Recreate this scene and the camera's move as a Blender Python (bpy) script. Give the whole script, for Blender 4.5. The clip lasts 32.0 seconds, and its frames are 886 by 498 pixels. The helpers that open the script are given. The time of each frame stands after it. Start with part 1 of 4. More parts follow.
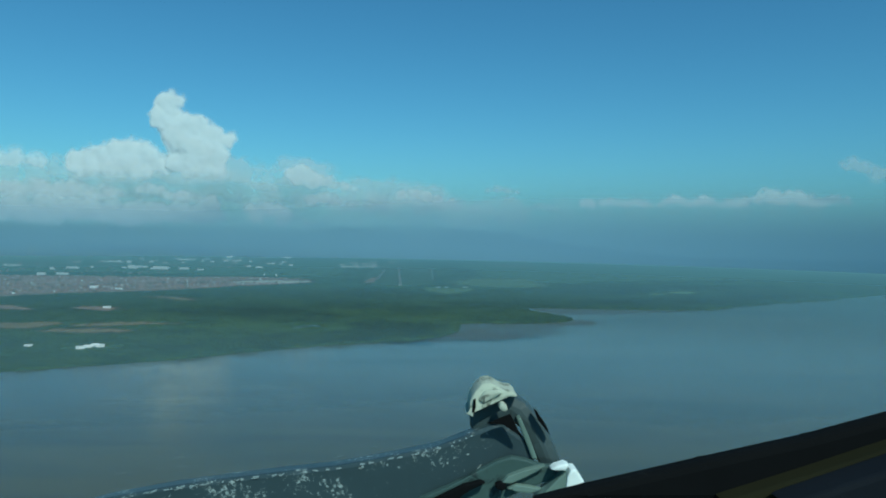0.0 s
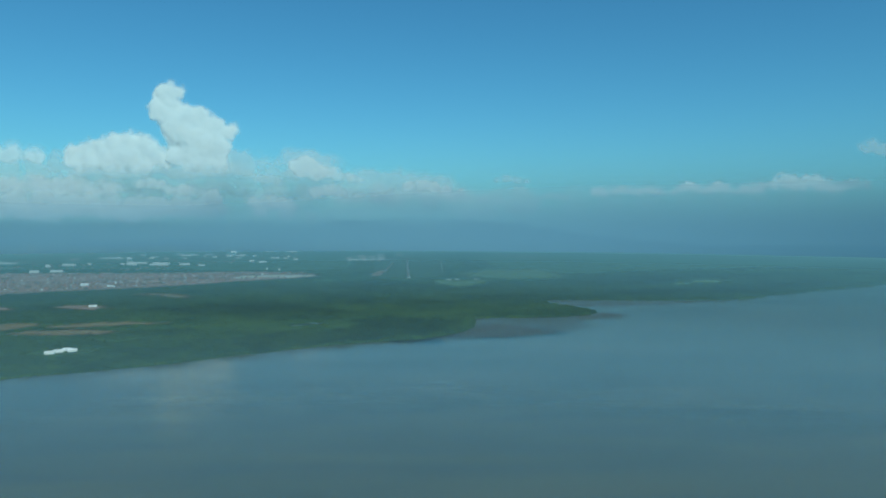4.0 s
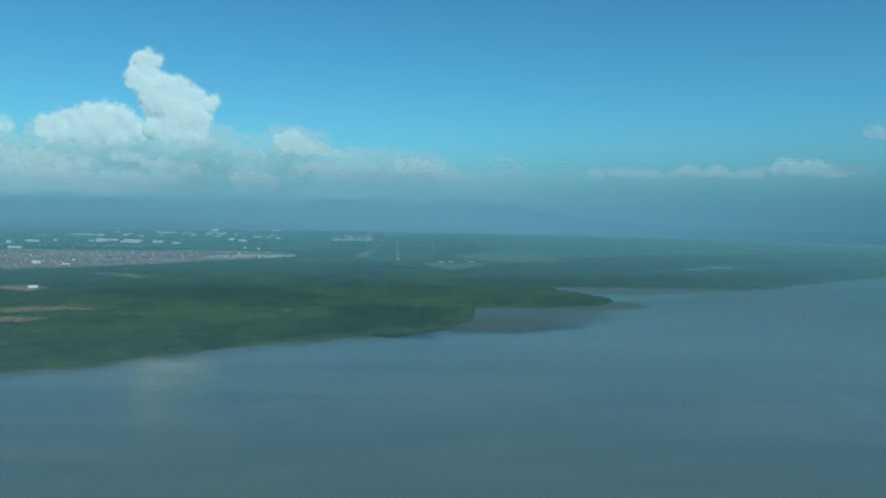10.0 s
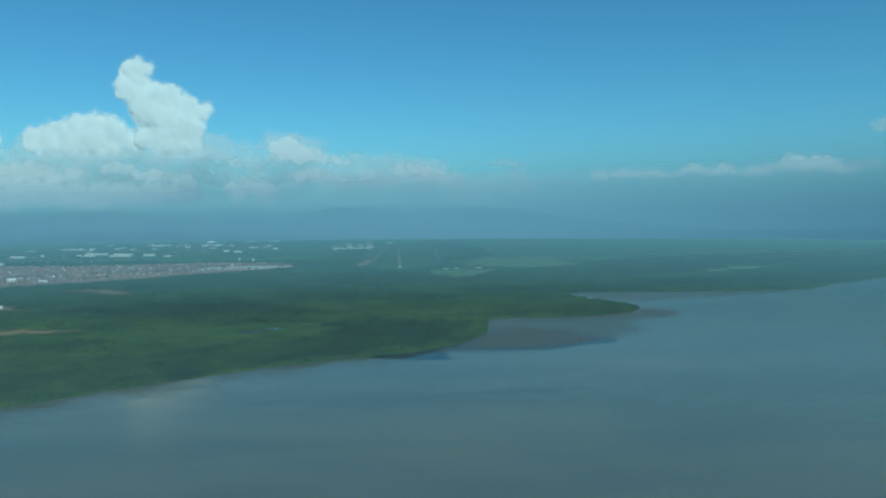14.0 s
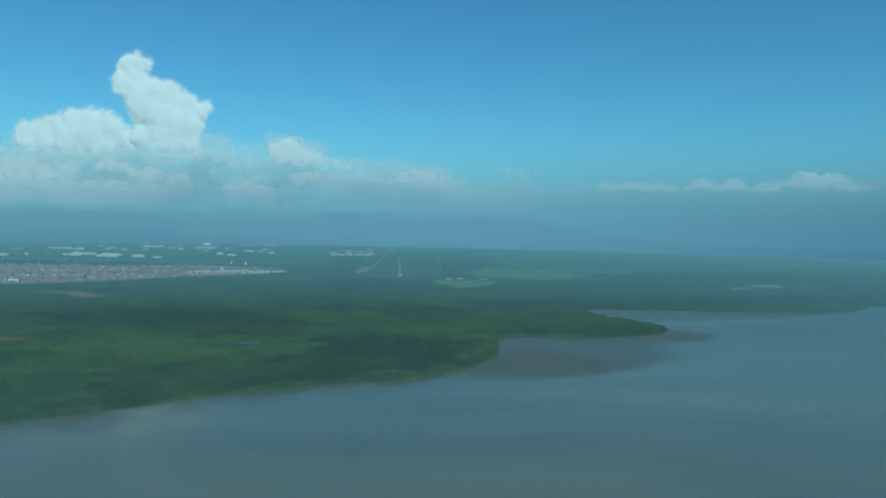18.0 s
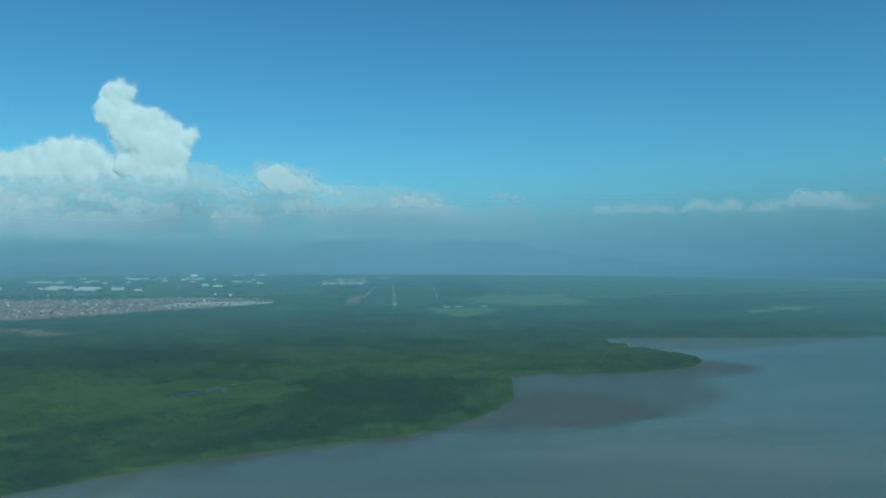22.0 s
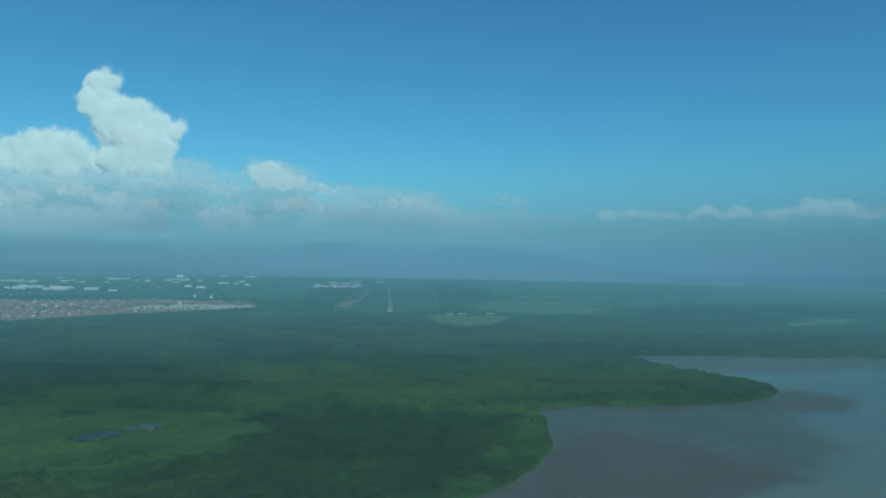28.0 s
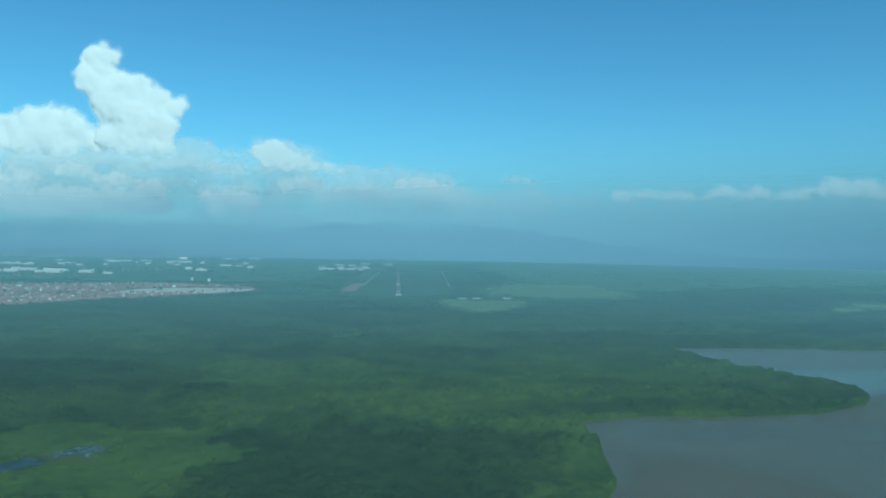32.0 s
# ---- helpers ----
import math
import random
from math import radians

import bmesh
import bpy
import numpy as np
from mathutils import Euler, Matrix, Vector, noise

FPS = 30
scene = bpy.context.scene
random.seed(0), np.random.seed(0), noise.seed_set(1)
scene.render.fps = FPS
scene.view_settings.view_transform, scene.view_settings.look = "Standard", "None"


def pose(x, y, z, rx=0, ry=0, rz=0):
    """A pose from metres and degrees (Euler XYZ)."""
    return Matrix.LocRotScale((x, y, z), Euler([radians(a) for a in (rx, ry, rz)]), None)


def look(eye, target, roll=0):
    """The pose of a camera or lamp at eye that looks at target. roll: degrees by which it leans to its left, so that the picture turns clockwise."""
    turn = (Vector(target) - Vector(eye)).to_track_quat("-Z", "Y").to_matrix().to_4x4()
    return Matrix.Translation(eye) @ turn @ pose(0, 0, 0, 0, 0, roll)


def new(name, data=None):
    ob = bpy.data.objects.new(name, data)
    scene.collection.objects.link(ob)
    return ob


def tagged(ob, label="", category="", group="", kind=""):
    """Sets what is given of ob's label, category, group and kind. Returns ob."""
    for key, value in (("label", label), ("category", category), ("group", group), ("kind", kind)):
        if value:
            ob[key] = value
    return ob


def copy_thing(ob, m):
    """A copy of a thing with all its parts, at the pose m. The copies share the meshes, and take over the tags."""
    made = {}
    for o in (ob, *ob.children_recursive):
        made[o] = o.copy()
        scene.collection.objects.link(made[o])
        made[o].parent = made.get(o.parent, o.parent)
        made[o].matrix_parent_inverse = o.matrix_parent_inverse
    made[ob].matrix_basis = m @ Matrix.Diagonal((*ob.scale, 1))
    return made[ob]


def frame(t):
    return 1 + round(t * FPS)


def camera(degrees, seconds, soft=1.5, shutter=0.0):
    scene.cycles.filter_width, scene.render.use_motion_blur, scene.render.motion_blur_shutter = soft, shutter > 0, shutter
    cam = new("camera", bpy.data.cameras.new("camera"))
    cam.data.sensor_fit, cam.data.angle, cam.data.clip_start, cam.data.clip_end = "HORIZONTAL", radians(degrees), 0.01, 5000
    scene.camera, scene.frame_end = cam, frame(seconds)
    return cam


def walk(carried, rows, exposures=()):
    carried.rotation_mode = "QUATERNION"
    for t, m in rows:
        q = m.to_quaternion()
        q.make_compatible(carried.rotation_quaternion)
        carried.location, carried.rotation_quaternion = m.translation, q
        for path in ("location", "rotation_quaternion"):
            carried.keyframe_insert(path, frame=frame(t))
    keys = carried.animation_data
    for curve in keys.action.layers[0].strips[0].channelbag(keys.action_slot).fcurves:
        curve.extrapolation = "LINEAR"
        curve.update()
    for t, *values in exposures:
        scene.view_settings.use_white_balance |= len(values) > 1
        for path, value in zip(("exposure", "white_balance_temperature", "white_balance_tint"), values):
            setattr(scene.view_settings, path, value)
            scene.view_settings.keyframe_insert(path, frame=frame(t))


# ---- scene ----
cam = camera(64.12, 32.0, soft=1.9)


def flown(x, y, z, yaw, pitch, roll):
    """Camera pose from place, yaw to the left of north, pitch and bank."""
    return pose(x, y, z, 0, 0, yaw) @ pose(0, 0, 0, 90 + pitch) @ pose(0, 0, 0, 0, 0, roll)


FLIGHT = [
    (0.0, 0.00, 0.00, 130.00, -3.139, -1.203, 1.170),
    (0.5, 0.04, 11.22, 128.96, -3.096, -1.183, 1.498),
    (1.0, 0.07, 22.42, 127.94, -3.005, -1.368, 1.786),
    (1.5, 0.11, 33.62, 126.92, -2.892, -1.586, 1.649),
    (2.0, 0.14, 44.81, 125.91, -2.745, -1.500, 1.218),
    (2.5, 0.17, 55.99, 124.92, -2.611, -1.468, 0.743),
    (3.0, 0.20, 67.17, 123.93, -2.517, -1.508, 0.529),
    (3.5, 0.23, 78.33, 122.95, -2.491, -1.657, 0.569),
    (5.5, 0.34, 122.91, 119.13, -2.440, -2.382, -1.490),
    (6.0, 0.36, 134.04, 118.21, -2.542, -2.761, -1.268),
    (6.5, 0.38, 145.16, 117.29, -2.620, -3.105, -0.831),
    (7.0, 0.41, 156.26, 116.38, -2.771, -3.426, -0.569),
    (7.5, 0.43, 167.36, 115.47, -2.896, -3.525, -0.399),
    (8.0, 0.44, 178.46, 114.58, -3.038, -3.567, 0.237),
    (8.5, 0.46, 189.54, 113.70, -3.144, -3.478, 0.876),
    (9.0, 0.48, 200.62, 112.83, -3.259, -3.444, 1.295),
    (9.5, 0.49, 211.68, 111.97, -3.294, -3.291, 1.299),
    (10.0, 0.51, 222.74, 111.12, -3.316, -3.181, 1.104),
    (10.5, 0.52, 233.79, 110.28, -3.306, -3.033, 0.392),
    (11.0, 0.53, 244.83, 109.44, -3.290, -2.829, -0.046),
    (11.5, 0.55, 255.87, 108.62, -3.350, -2.502, -0.042),
    (12.0, 0.56, 266.89, 107.81, -3.364, -2.285, 0.257),
    (12.5, 0.56, 277.91, 107.00, -3.326, -2.410, 0.200),
    (13.0, 0.57, 288.92, 106.21, -3.283, -2.532, -0.039),
    (13.5, 0.58, 299.92, 105.43, -3.187, -2.608, -0.284),
    (14.0, 0.58, 310.92, 104.65, -3.156, -2.621, -0.361),
    (14.5, 0.59, 321.90, 103.89, -3.158, -2.561, 0.009),
    (16.5, 0.59, 365.76, 100.93, -3.235, -1.965, 2.388),
    (17.0, 0.59, 376.70, 100.21, -3.231, -1.867, 2.371),
    (17.5, 0.59, 387.64, 99.50, -3.160, -1.826, 1.908),
    (18.0, 0.58, 398.57, 98.81, -3.072, -1.845, 1.262),
    (18.5, 0.58, 409.49, 98.12, -3.115, -1.719, 0.531),
    (19.0, 0.57, 420.40, 97.44, -3.121, -1.453, 0.079),
    (19.5, 0.56, 431.30, 96.78, -3.191, -1.109, 0.367),
    (20.0, 0.56, 442.19, 96.12, -3.234, -0.732, 0.575),
    (20.5, 0.55, 453.08, 95.47, -3.340, -0.396, 0.184),
    (21.0, 0.53, 463.96, 94.83, -3.372, -0.087, 0.613),
    (21.5, 0.52, 474.83, 94.20, -3.475, 0.181, 0.802),
    (22.0, 0.51, 485.69, 93.58, -3.537, 0.373, 0.137),
    (22.5, 0.49, 496.54, 92.97, -3.570, 0.394, -0.138),
    (23.0, 0.48, 507.39, 92.37, -3.575, 0.466, -0.324),
    (23.5, 0.46, 518.23, 91.78, -3.685, 0.555, -0.517),
    (24.0, 0.44, 529.06, 91.20, -3.725, 0.616, -0.643),
    (24.5, 0.43, 539.88, 90.63, -3.810, 0.696, -0.730),
    (25.0, 0.41, 550.69, 90.07, -3.865, 0.946, -0.146),
    (25.5, 0.38, 561.49, 89.52, -3.927, 1.160, 0.264),
    (27.5, 0.29, 604.63, 87.41, -3.876, 0.611, 0.597),
    (28.0, 0.26, 615.39, 86.91, -3.765, 0.788, 1.004),
    (28.5, 0.23, 626.15, 86.42, -3.663, 0.922, 1.306),
    (29.0, 0.20, 636.89, 85.94, -3.606, 0.743, 1.106),
    (29.5, 0.17, 647.63, 85.46, -3.518, 0.415, 0.956),
    (30.0, 0.14, 658.36, 85.00, -3.409, -0.048, 1.167),
    (30.5, 0.11, 669.08, 84.54, -3.306, -0.444, 1.389),
    (31.0, 0.07, 679.80, 84.10, -3.306, -0.658, 1.428),
    (31.5, 0.04, 690.50, 83.67, -3.202, -0.727, 1.200),
    (32.0, -0.00, 701.20, 83.24, -3.091, -0.647, 0.968),
]
walk(cam, [(r[0], flown(*r[1:])) for r in FLIGHT], [(0.0, -0.1 - 0.13, 6150, -12), (8.0, -0.1, 6150, -12), (20.0, -0.1, 6150, -12), (28.0, -0.1 - 0.08, 6150, -12), (29.1, -0.1 + 0.06, 6150, -12), (30.0, -0.1 + 0.01, 6150, -12), (30.9, -0.1 + 0.24, 6150, -12), (32.0, 0.2, 6150, -12)])

# ---- daylight ----
SUN_ELEV, SUN_AZ = 48.0, 158.0  # azimuth clockwise from north (+y)
world = bpy.data.worlds.new("sky")
scene.world = world
world.use_nodes = True
wn, wl = world.node_tree.nodes, world.node_tree.links
sky = wn.new("ShaderNodeTexSky")
sky.sky_type, sky.sun_disc = "NISHITA", False
sky.sun_elevation, sky.sun_rotation = radians(SUN_ELEV), radians(SUN_AZ)
sky.air_density, sky.dust_density, sky.ozone_density = 1.0, 0.6, 1.5
tint = wn.new("ShaderNodeMix")
tint.data_type, tint.blend_type = "RGBA", "MULTIPLY"
tint.inputs[0].default_value = 1.0
tint.inputs[7].default_value = (*(0.42, 0.84, 1.08), 1)  # humid tropical air
wl.new(sky.outputs[0], tint.inputs[6])
wl.new(tint.outputs[2], wn["Background"].inputs[0])
wn["Background"].inputs[1].default_value = 0.107
sun = new("sun", bpy.data.lights.new("sun", "SUN"))
sun.data.energy, sun.data.angle, sun.data.color = 3.9, radians(0.55), (1.0, 0.975, 0.94)
az, el = radians(SUN_AZ), radians(SUN_ELEV)
toward = Vector((math.sin(az) * math.cos(el), math.cos(az) * math.cos(el), math.sin(el)))
sun.matrix_world = look(toward * 1000, (0, 0, 0))


# ---- materials ----
class Mat:
    """A small wrapper that builds a node material step by step."""

    def __init__(self, name):
        self.m = bpy.data.materials.new(name)
        self.m.use_nodes = True
        self.n, self.l = self.m.node_tree.nodes, self.m.node_tree.links
        self.b = self.n["Principled BSDF"]
        self.out = self.n["Material Output"]

    def node(self, kind, **ins):
        nd = self.n.new(kind)
        for k, v in ins.items():
            s = nd.inputs[int(k[1:])] if k[0] == "i" and k[1:].isdigit() else nd.inputs[k]
            if isinstance(v, bpy.types.NodeSocket):
                self.l.new(v, s)
            else:
                s.default_value = v
        return nd

    def pos(self, sx=1.0, sy=1.0, sz=1.0):
        g = self.node("ShaderNodeNewGeometry")
        mp = self.node("ShaderNodeMapping", Vector=g.outputs["Position"])
        mp.inputs["Scale"].default_value = (sx, sy, sz)
        return mp.outputs[0]

    def obj(self):
        g = self.node("ShaderNodeTexCoord")
        return g.outputs["Object"]

    def noise(self, vec, scale, detail=4.0, rough=0.55, dist=0.0):
        return self.node("ShaderNodeTexNoise", Vector=vec, Scale=scale, Detail=detail, Roughness=rough, Distortion=dist).outputs[0]

    def ramp(self, fac, stops, smooth=False):
        r = self.node("ShaderNodeValToRGB", Fac=fac)
        e = r.color_ramp.elements
        if smooth:
            r.color_ramp.interpolation = "EASE"
        while len(e) < len(stops):
            e.new(0.5)
        for k, (p, c) in enumerate(stops):
            e[k].position = p
            e[k].color = c if len(c) == 4 else (*c, 1)
        return r.outputs[0]

    def mix(self, fac, a, b, blend="MIX"):
        nd = self.n.new("ShaderNodeMix")
        nd.data_type, nd.blend_type = "RGBA", blend
        for s, v in ((nd.inputs[0], fac), (nd.inputs[6], a), (nd.inputs[7], b)):
            if isinstance(v, bpy.types.NodeSocket):
                self.l.new(v, s)
            elif s.type == "RGBA":
                s.default_value = v if len(v) == 4 else (*v, 1)
            else:
                s.default_value = v
        return nd.outputs[2]

    def math(self, op, a, b=0.0):
        nd = self.n.new("ShaderNodeMath")
        nd.operation = op
        for s, v in ((nd.inputs[0], a), (nd.inputs[1], b)):
            if isinstance(v, bpy.types.NodeSocket):
                self.l.new(v, s)
            else:
                s.default_value = v
        return nd.outputs[0]

    def set(self, colour=None, rough=None, **more):
        for k, v in (("Base Color", colour), ("Roughness", rough), *more.items()):
            if v is None:
                continue
            s = self.b.inputs[k]
            if isinstance(v, bpy.types.NodeSocket):
                self.l.new(v, s)
            elif k == "Base Color":
                s.default_value = (*v, 1)
            else:
                s.default_value = v
        return self

    def bump(self, height, strength=0.4, distance=0.2):
        nd = self.node("ShaderNodeBump", Height=height, Strength=strength, Distance=distance)
        self.l.new(nd.outputs[0], self.b.inputs["Normal"])
        return self


def mat_vegetation(name, dark, mid, light, rand=False, tone=False):
    """Tropical greenery: broad stands, clumps and single crowns."""
    m = Mat(name)
    p = m.pos()
    big = m.noise(p, 0.006, 5, 0.6, 0.4)
    mid_n = m.noise(p, 0.045, 5, 0.65)
    fine = m.noise(p, 0.5, 3, 0.6)
    stand = m.noise(m.pos(0.7, 1.3, 1.0), 0.018, 4, 0.6, 0.6)
    c = m.ramp(m.math("ADD", m.math("MULTIPLY", big, 0.5), m.math("MULTIPLY", stand, 0.5)), [(0.43, dark), (0.5, mid), (0.57, light)])
    c2 = m.ramp(mid_n, [(0.3, dark), (0.55, mid), (0.75, light)])
    c = m.mix(0.4, c, c2)
    tuft = m.ramp(m.noise(p, 0.16, 4, 0.6), [(0.46, (0, 0, 0)), (0.66, (0.4,) * 3)])
    c = m.mix(tuft, c, dark)
    c = m.mix(m.math("MULTIPLY", fine, 0.45), c, dark)
    if rand:
        g = m.node("ShaderNodeNewGeometry")
        tint = m.ramp(g.outputs["Random Per Island"], [(0.0, (0.82, 0.85, 0.86)), (0.55, (1.0, 1.0, 1.0)), (1.0, (1.2, 1.15, 1.04))])
        c = m.mix(1.0, c, tint, "MULTIPLY")
    if tone:  # each crown of a canopy carries a tone of its own
        at = m.node("ShaderNodeAttribute")
        at.attribute_name = "tone"
        c = m.mix(1.0, c, m.ramp(at.outputs["Fac"], [(0.0, (0.6, 0.68, 0.7)), (0.5, (1.0, 1.0, 1.0)), (1.0, (1.24, 1.2, 1.06))]), "MULTIPLY")
    m.set(c, 0.9, **{"Specular IOR Level": 0.06})
    m.bump(m.math("ADD", fine, m.noise(p, 2.2, 2)), 0.7, 0.5)
    return m.m


def mat_soil(name, a, b, c, scale=0.05, rough=0.9):
    m = Mat(name)
    p = m.pos()
    n1, n2 = m.noise(p, scale, 5, 0.6, 0.5), m.noise(p, scale * 12, 3)
    col = m.ramp(n1, [(0.32, a), (0.5, b), (0.7, c)])
    col = m.mix(m.math("MULTIPLY", n2, 0.4), col, a)
    m.set(col, rough, **{"Specular IOR Level": 0.2}).bump(n2, 0.3, 0.1)
    return m.m


def mat_soft(name, a, b, scale, rough, strength=1.0, ragged=1.9):
    """Ground cover that thins out towards its edge (attribute 'edge')."""
    m = Mat(name)
    p = m.pos()
    n1, n2 = m.noise(p, scale, 5, 0.62, 0.6), m.noise(p, scale * 7, 3)
    col = m.mix(n1, a, b)
    col = m.mix(m.math("MULTIPLY", n2, 0.35), col, a)
    m.set(col, rough, **{"Specular IOR Level": 0.3})
    at = m.node("ShaderNodeAttribute")
    at.attribute_name = "edge"
    e = m.math("ADD", at.outputs["Fac"], m.math("MULTIPLY", m.math("SUBTRACT", m.noise(m.pos(1.0, 0.6, 1.0), scale * 1.7, 6, 0.66, 0.8), 0.5), ragged))
    al = m.ramp(e, [(0.25, (0, 0, 0)), (0.85, (strength,) * 3)], True)
    m.set(Alpha=al)
    return m.m


def mat_pond():
    """Dark shallow water broken by pale reed tufts."""
    m = Mat("reed_pond")
    p = m.pos(1.0, 0.7, 1.0)
    n = m.noise(p, 0.22, 5, 0.65, 0.8)
    tufts = m.ramp(m.noise(p, 0.4, 4, 0.6), [(0.54, (0.022, 0.045, 0.05)), (0.64, (0.22, 0.27, 0.2))])
    m.set(tufts, 0.35)
    at = m.node("ShaderNodeAttribute")
    at.attribute_name = "edge"
    e = m.math("ADD", at.outputs["Fac"], m.math("MULTIPLY", m.math("SUBTRACT", n, 0.55), 2.6))
    m.set(Alpha=m.ramp(e, [(0.3, (0, 0, 0)), (0.9, (0.8,) * 3)]))
    return m.m


def mat_paint(name, col, rough=0.5, dirt=0.25, scale=0.4, metal=0.0):
    m = Mat(name)
    p = m.obj()
    n = m.noise(p, scale, 5, 0.65)
    info = m.node("ShaderNodeObjectInfo")
    shade = m.ramp(info.outputs["Random"], [(0, (0.82, 0.82, 0.82)), (1, (1, 1, 1))])
    c = m.mix(1.0, m.mix(m.math("MULTIPLY", n, dirt), col, tuple(v * 0.4 for v in col)), shade, "MULTIPLY")
    m.set(c, rough, Metallic=metal)
    return m.m


def mat_water():
    """Silty estuary water: brown-grey body, small wind waves, smooth slicks."""
    m = Mat("water")
    p = m.pos()
    silt = m.noise(m.pos(1.0, 1.6, 1.0), 0.0045, 5, 0.6, 0.7)
    streak = m.noise(m.pos(0.7, 2.2, 1.0), 0.02, 4, 0.6, 0.8)
    c = m.ramp(silt, [(0.3, (0.072, 0.088, 0.068)), (0.55, (0.094, 0.104, 0.076)), (0.75, (0.12, 0.124, 0.084))])
    sep = m.node("ShaderNodeSeparateXYZ", Vector=p)
    near = m.math("DIVIDE", m.math("SUBTRACT", 620.0, sep.outputs[1]), 420.0)
    shoal = m.ramp(m.math("ADD", near, m.math("MULTIPLY", m.math("SUBTRACT", silt, 0.5), 1.6)), [(0.2, (0, 0, 0)), (0.9, (1, 1, 1))])
    c = m.mix(shoal, c, (0.094, 0.098, 0.062))
    c = m.mix(m.math("MULTIPLY", streak, 0.4), c, (0.082, 0.108, 0.09))
    band = m.ramp(m.noise(m.pos(0.45, 2.4, 1.0), 0.009, 4, 0.6, 1.0), [(0.42, (0, 0, 0)), (0.66, (0.7,) * 3)])
    c = m.mix(band, c, (0.055, 0.074, 0.066))
    rough = m.mix(band, m.ramp(streak, [(0.35, (0.07,) * 3), (0.7, (0.15,) * 3)]), (0.22, 0.22, 0.22))
    m.set(c, rough, IOR=1.33, **{"Specular IOR Level": 0.25})
    w = m.math("ADD", m.noise(m.pos(1.0, 0.6, 1.0), 0.9, 3, 0.6), m.math("MULTIPLY", m.noise(p, 0.12, 3), 1.5))
    m.bump(w, 0.08, 0.5)
    return m.m


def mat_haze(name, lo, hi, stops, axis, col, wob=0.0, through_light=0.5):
    """Thin sheet that imitates haze: its opacity is set by place or height."""
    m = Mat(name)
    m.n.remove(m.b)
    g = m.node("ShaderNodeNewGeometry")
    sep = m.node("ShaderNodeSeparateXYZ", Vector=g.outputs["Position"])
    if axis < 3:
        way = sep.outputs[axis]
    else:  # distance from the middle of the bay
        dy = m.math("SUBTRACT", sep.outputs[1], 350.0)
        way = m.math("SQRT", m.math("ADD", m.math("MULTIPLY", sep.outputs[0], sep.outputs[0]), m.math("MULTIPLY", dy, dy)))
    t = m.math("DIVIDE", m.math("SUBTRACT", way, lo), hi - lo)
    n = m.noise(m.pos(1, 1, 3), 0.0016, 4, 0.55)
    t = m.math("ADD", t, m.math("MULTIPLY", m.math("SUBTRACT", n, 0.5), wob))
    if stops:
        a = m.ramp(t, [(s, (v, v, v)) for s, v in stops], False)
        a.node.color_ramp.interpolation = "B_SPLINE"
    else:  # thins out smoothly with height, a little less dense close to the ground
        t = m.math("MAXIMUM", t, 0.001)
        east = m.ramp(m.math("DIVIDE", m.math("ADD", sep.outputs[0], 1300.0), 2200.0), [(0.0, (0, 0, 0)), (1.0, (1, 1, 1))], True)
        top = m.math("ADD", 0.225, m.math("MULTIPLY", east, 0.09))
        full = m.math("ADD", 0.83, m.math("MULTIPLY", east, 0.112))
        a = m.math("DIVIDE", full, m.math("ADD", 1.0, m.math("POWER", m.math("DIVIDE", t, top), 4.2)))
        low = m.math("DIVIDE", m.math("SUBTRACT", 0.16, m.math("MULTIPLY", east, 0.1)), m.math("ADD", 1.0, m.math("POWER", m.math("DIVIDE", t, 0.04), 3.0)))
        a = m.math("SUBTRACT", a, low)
    d = m.node("ShaderNodeBsdfDiffuse", Color=(*col, 1), Normal=tuple(toward))  # normal turned to the sun, so each sheet is lit evenly
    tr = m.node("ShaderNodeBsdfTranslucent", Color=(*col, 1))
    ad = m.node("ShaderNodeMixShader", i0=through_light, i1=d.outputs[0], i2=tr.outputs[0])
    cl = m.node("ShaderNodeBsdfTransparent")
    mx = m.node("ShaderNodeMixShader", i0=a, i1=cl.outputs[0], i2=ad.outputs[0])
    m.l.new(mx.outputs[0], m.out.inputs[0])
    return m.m


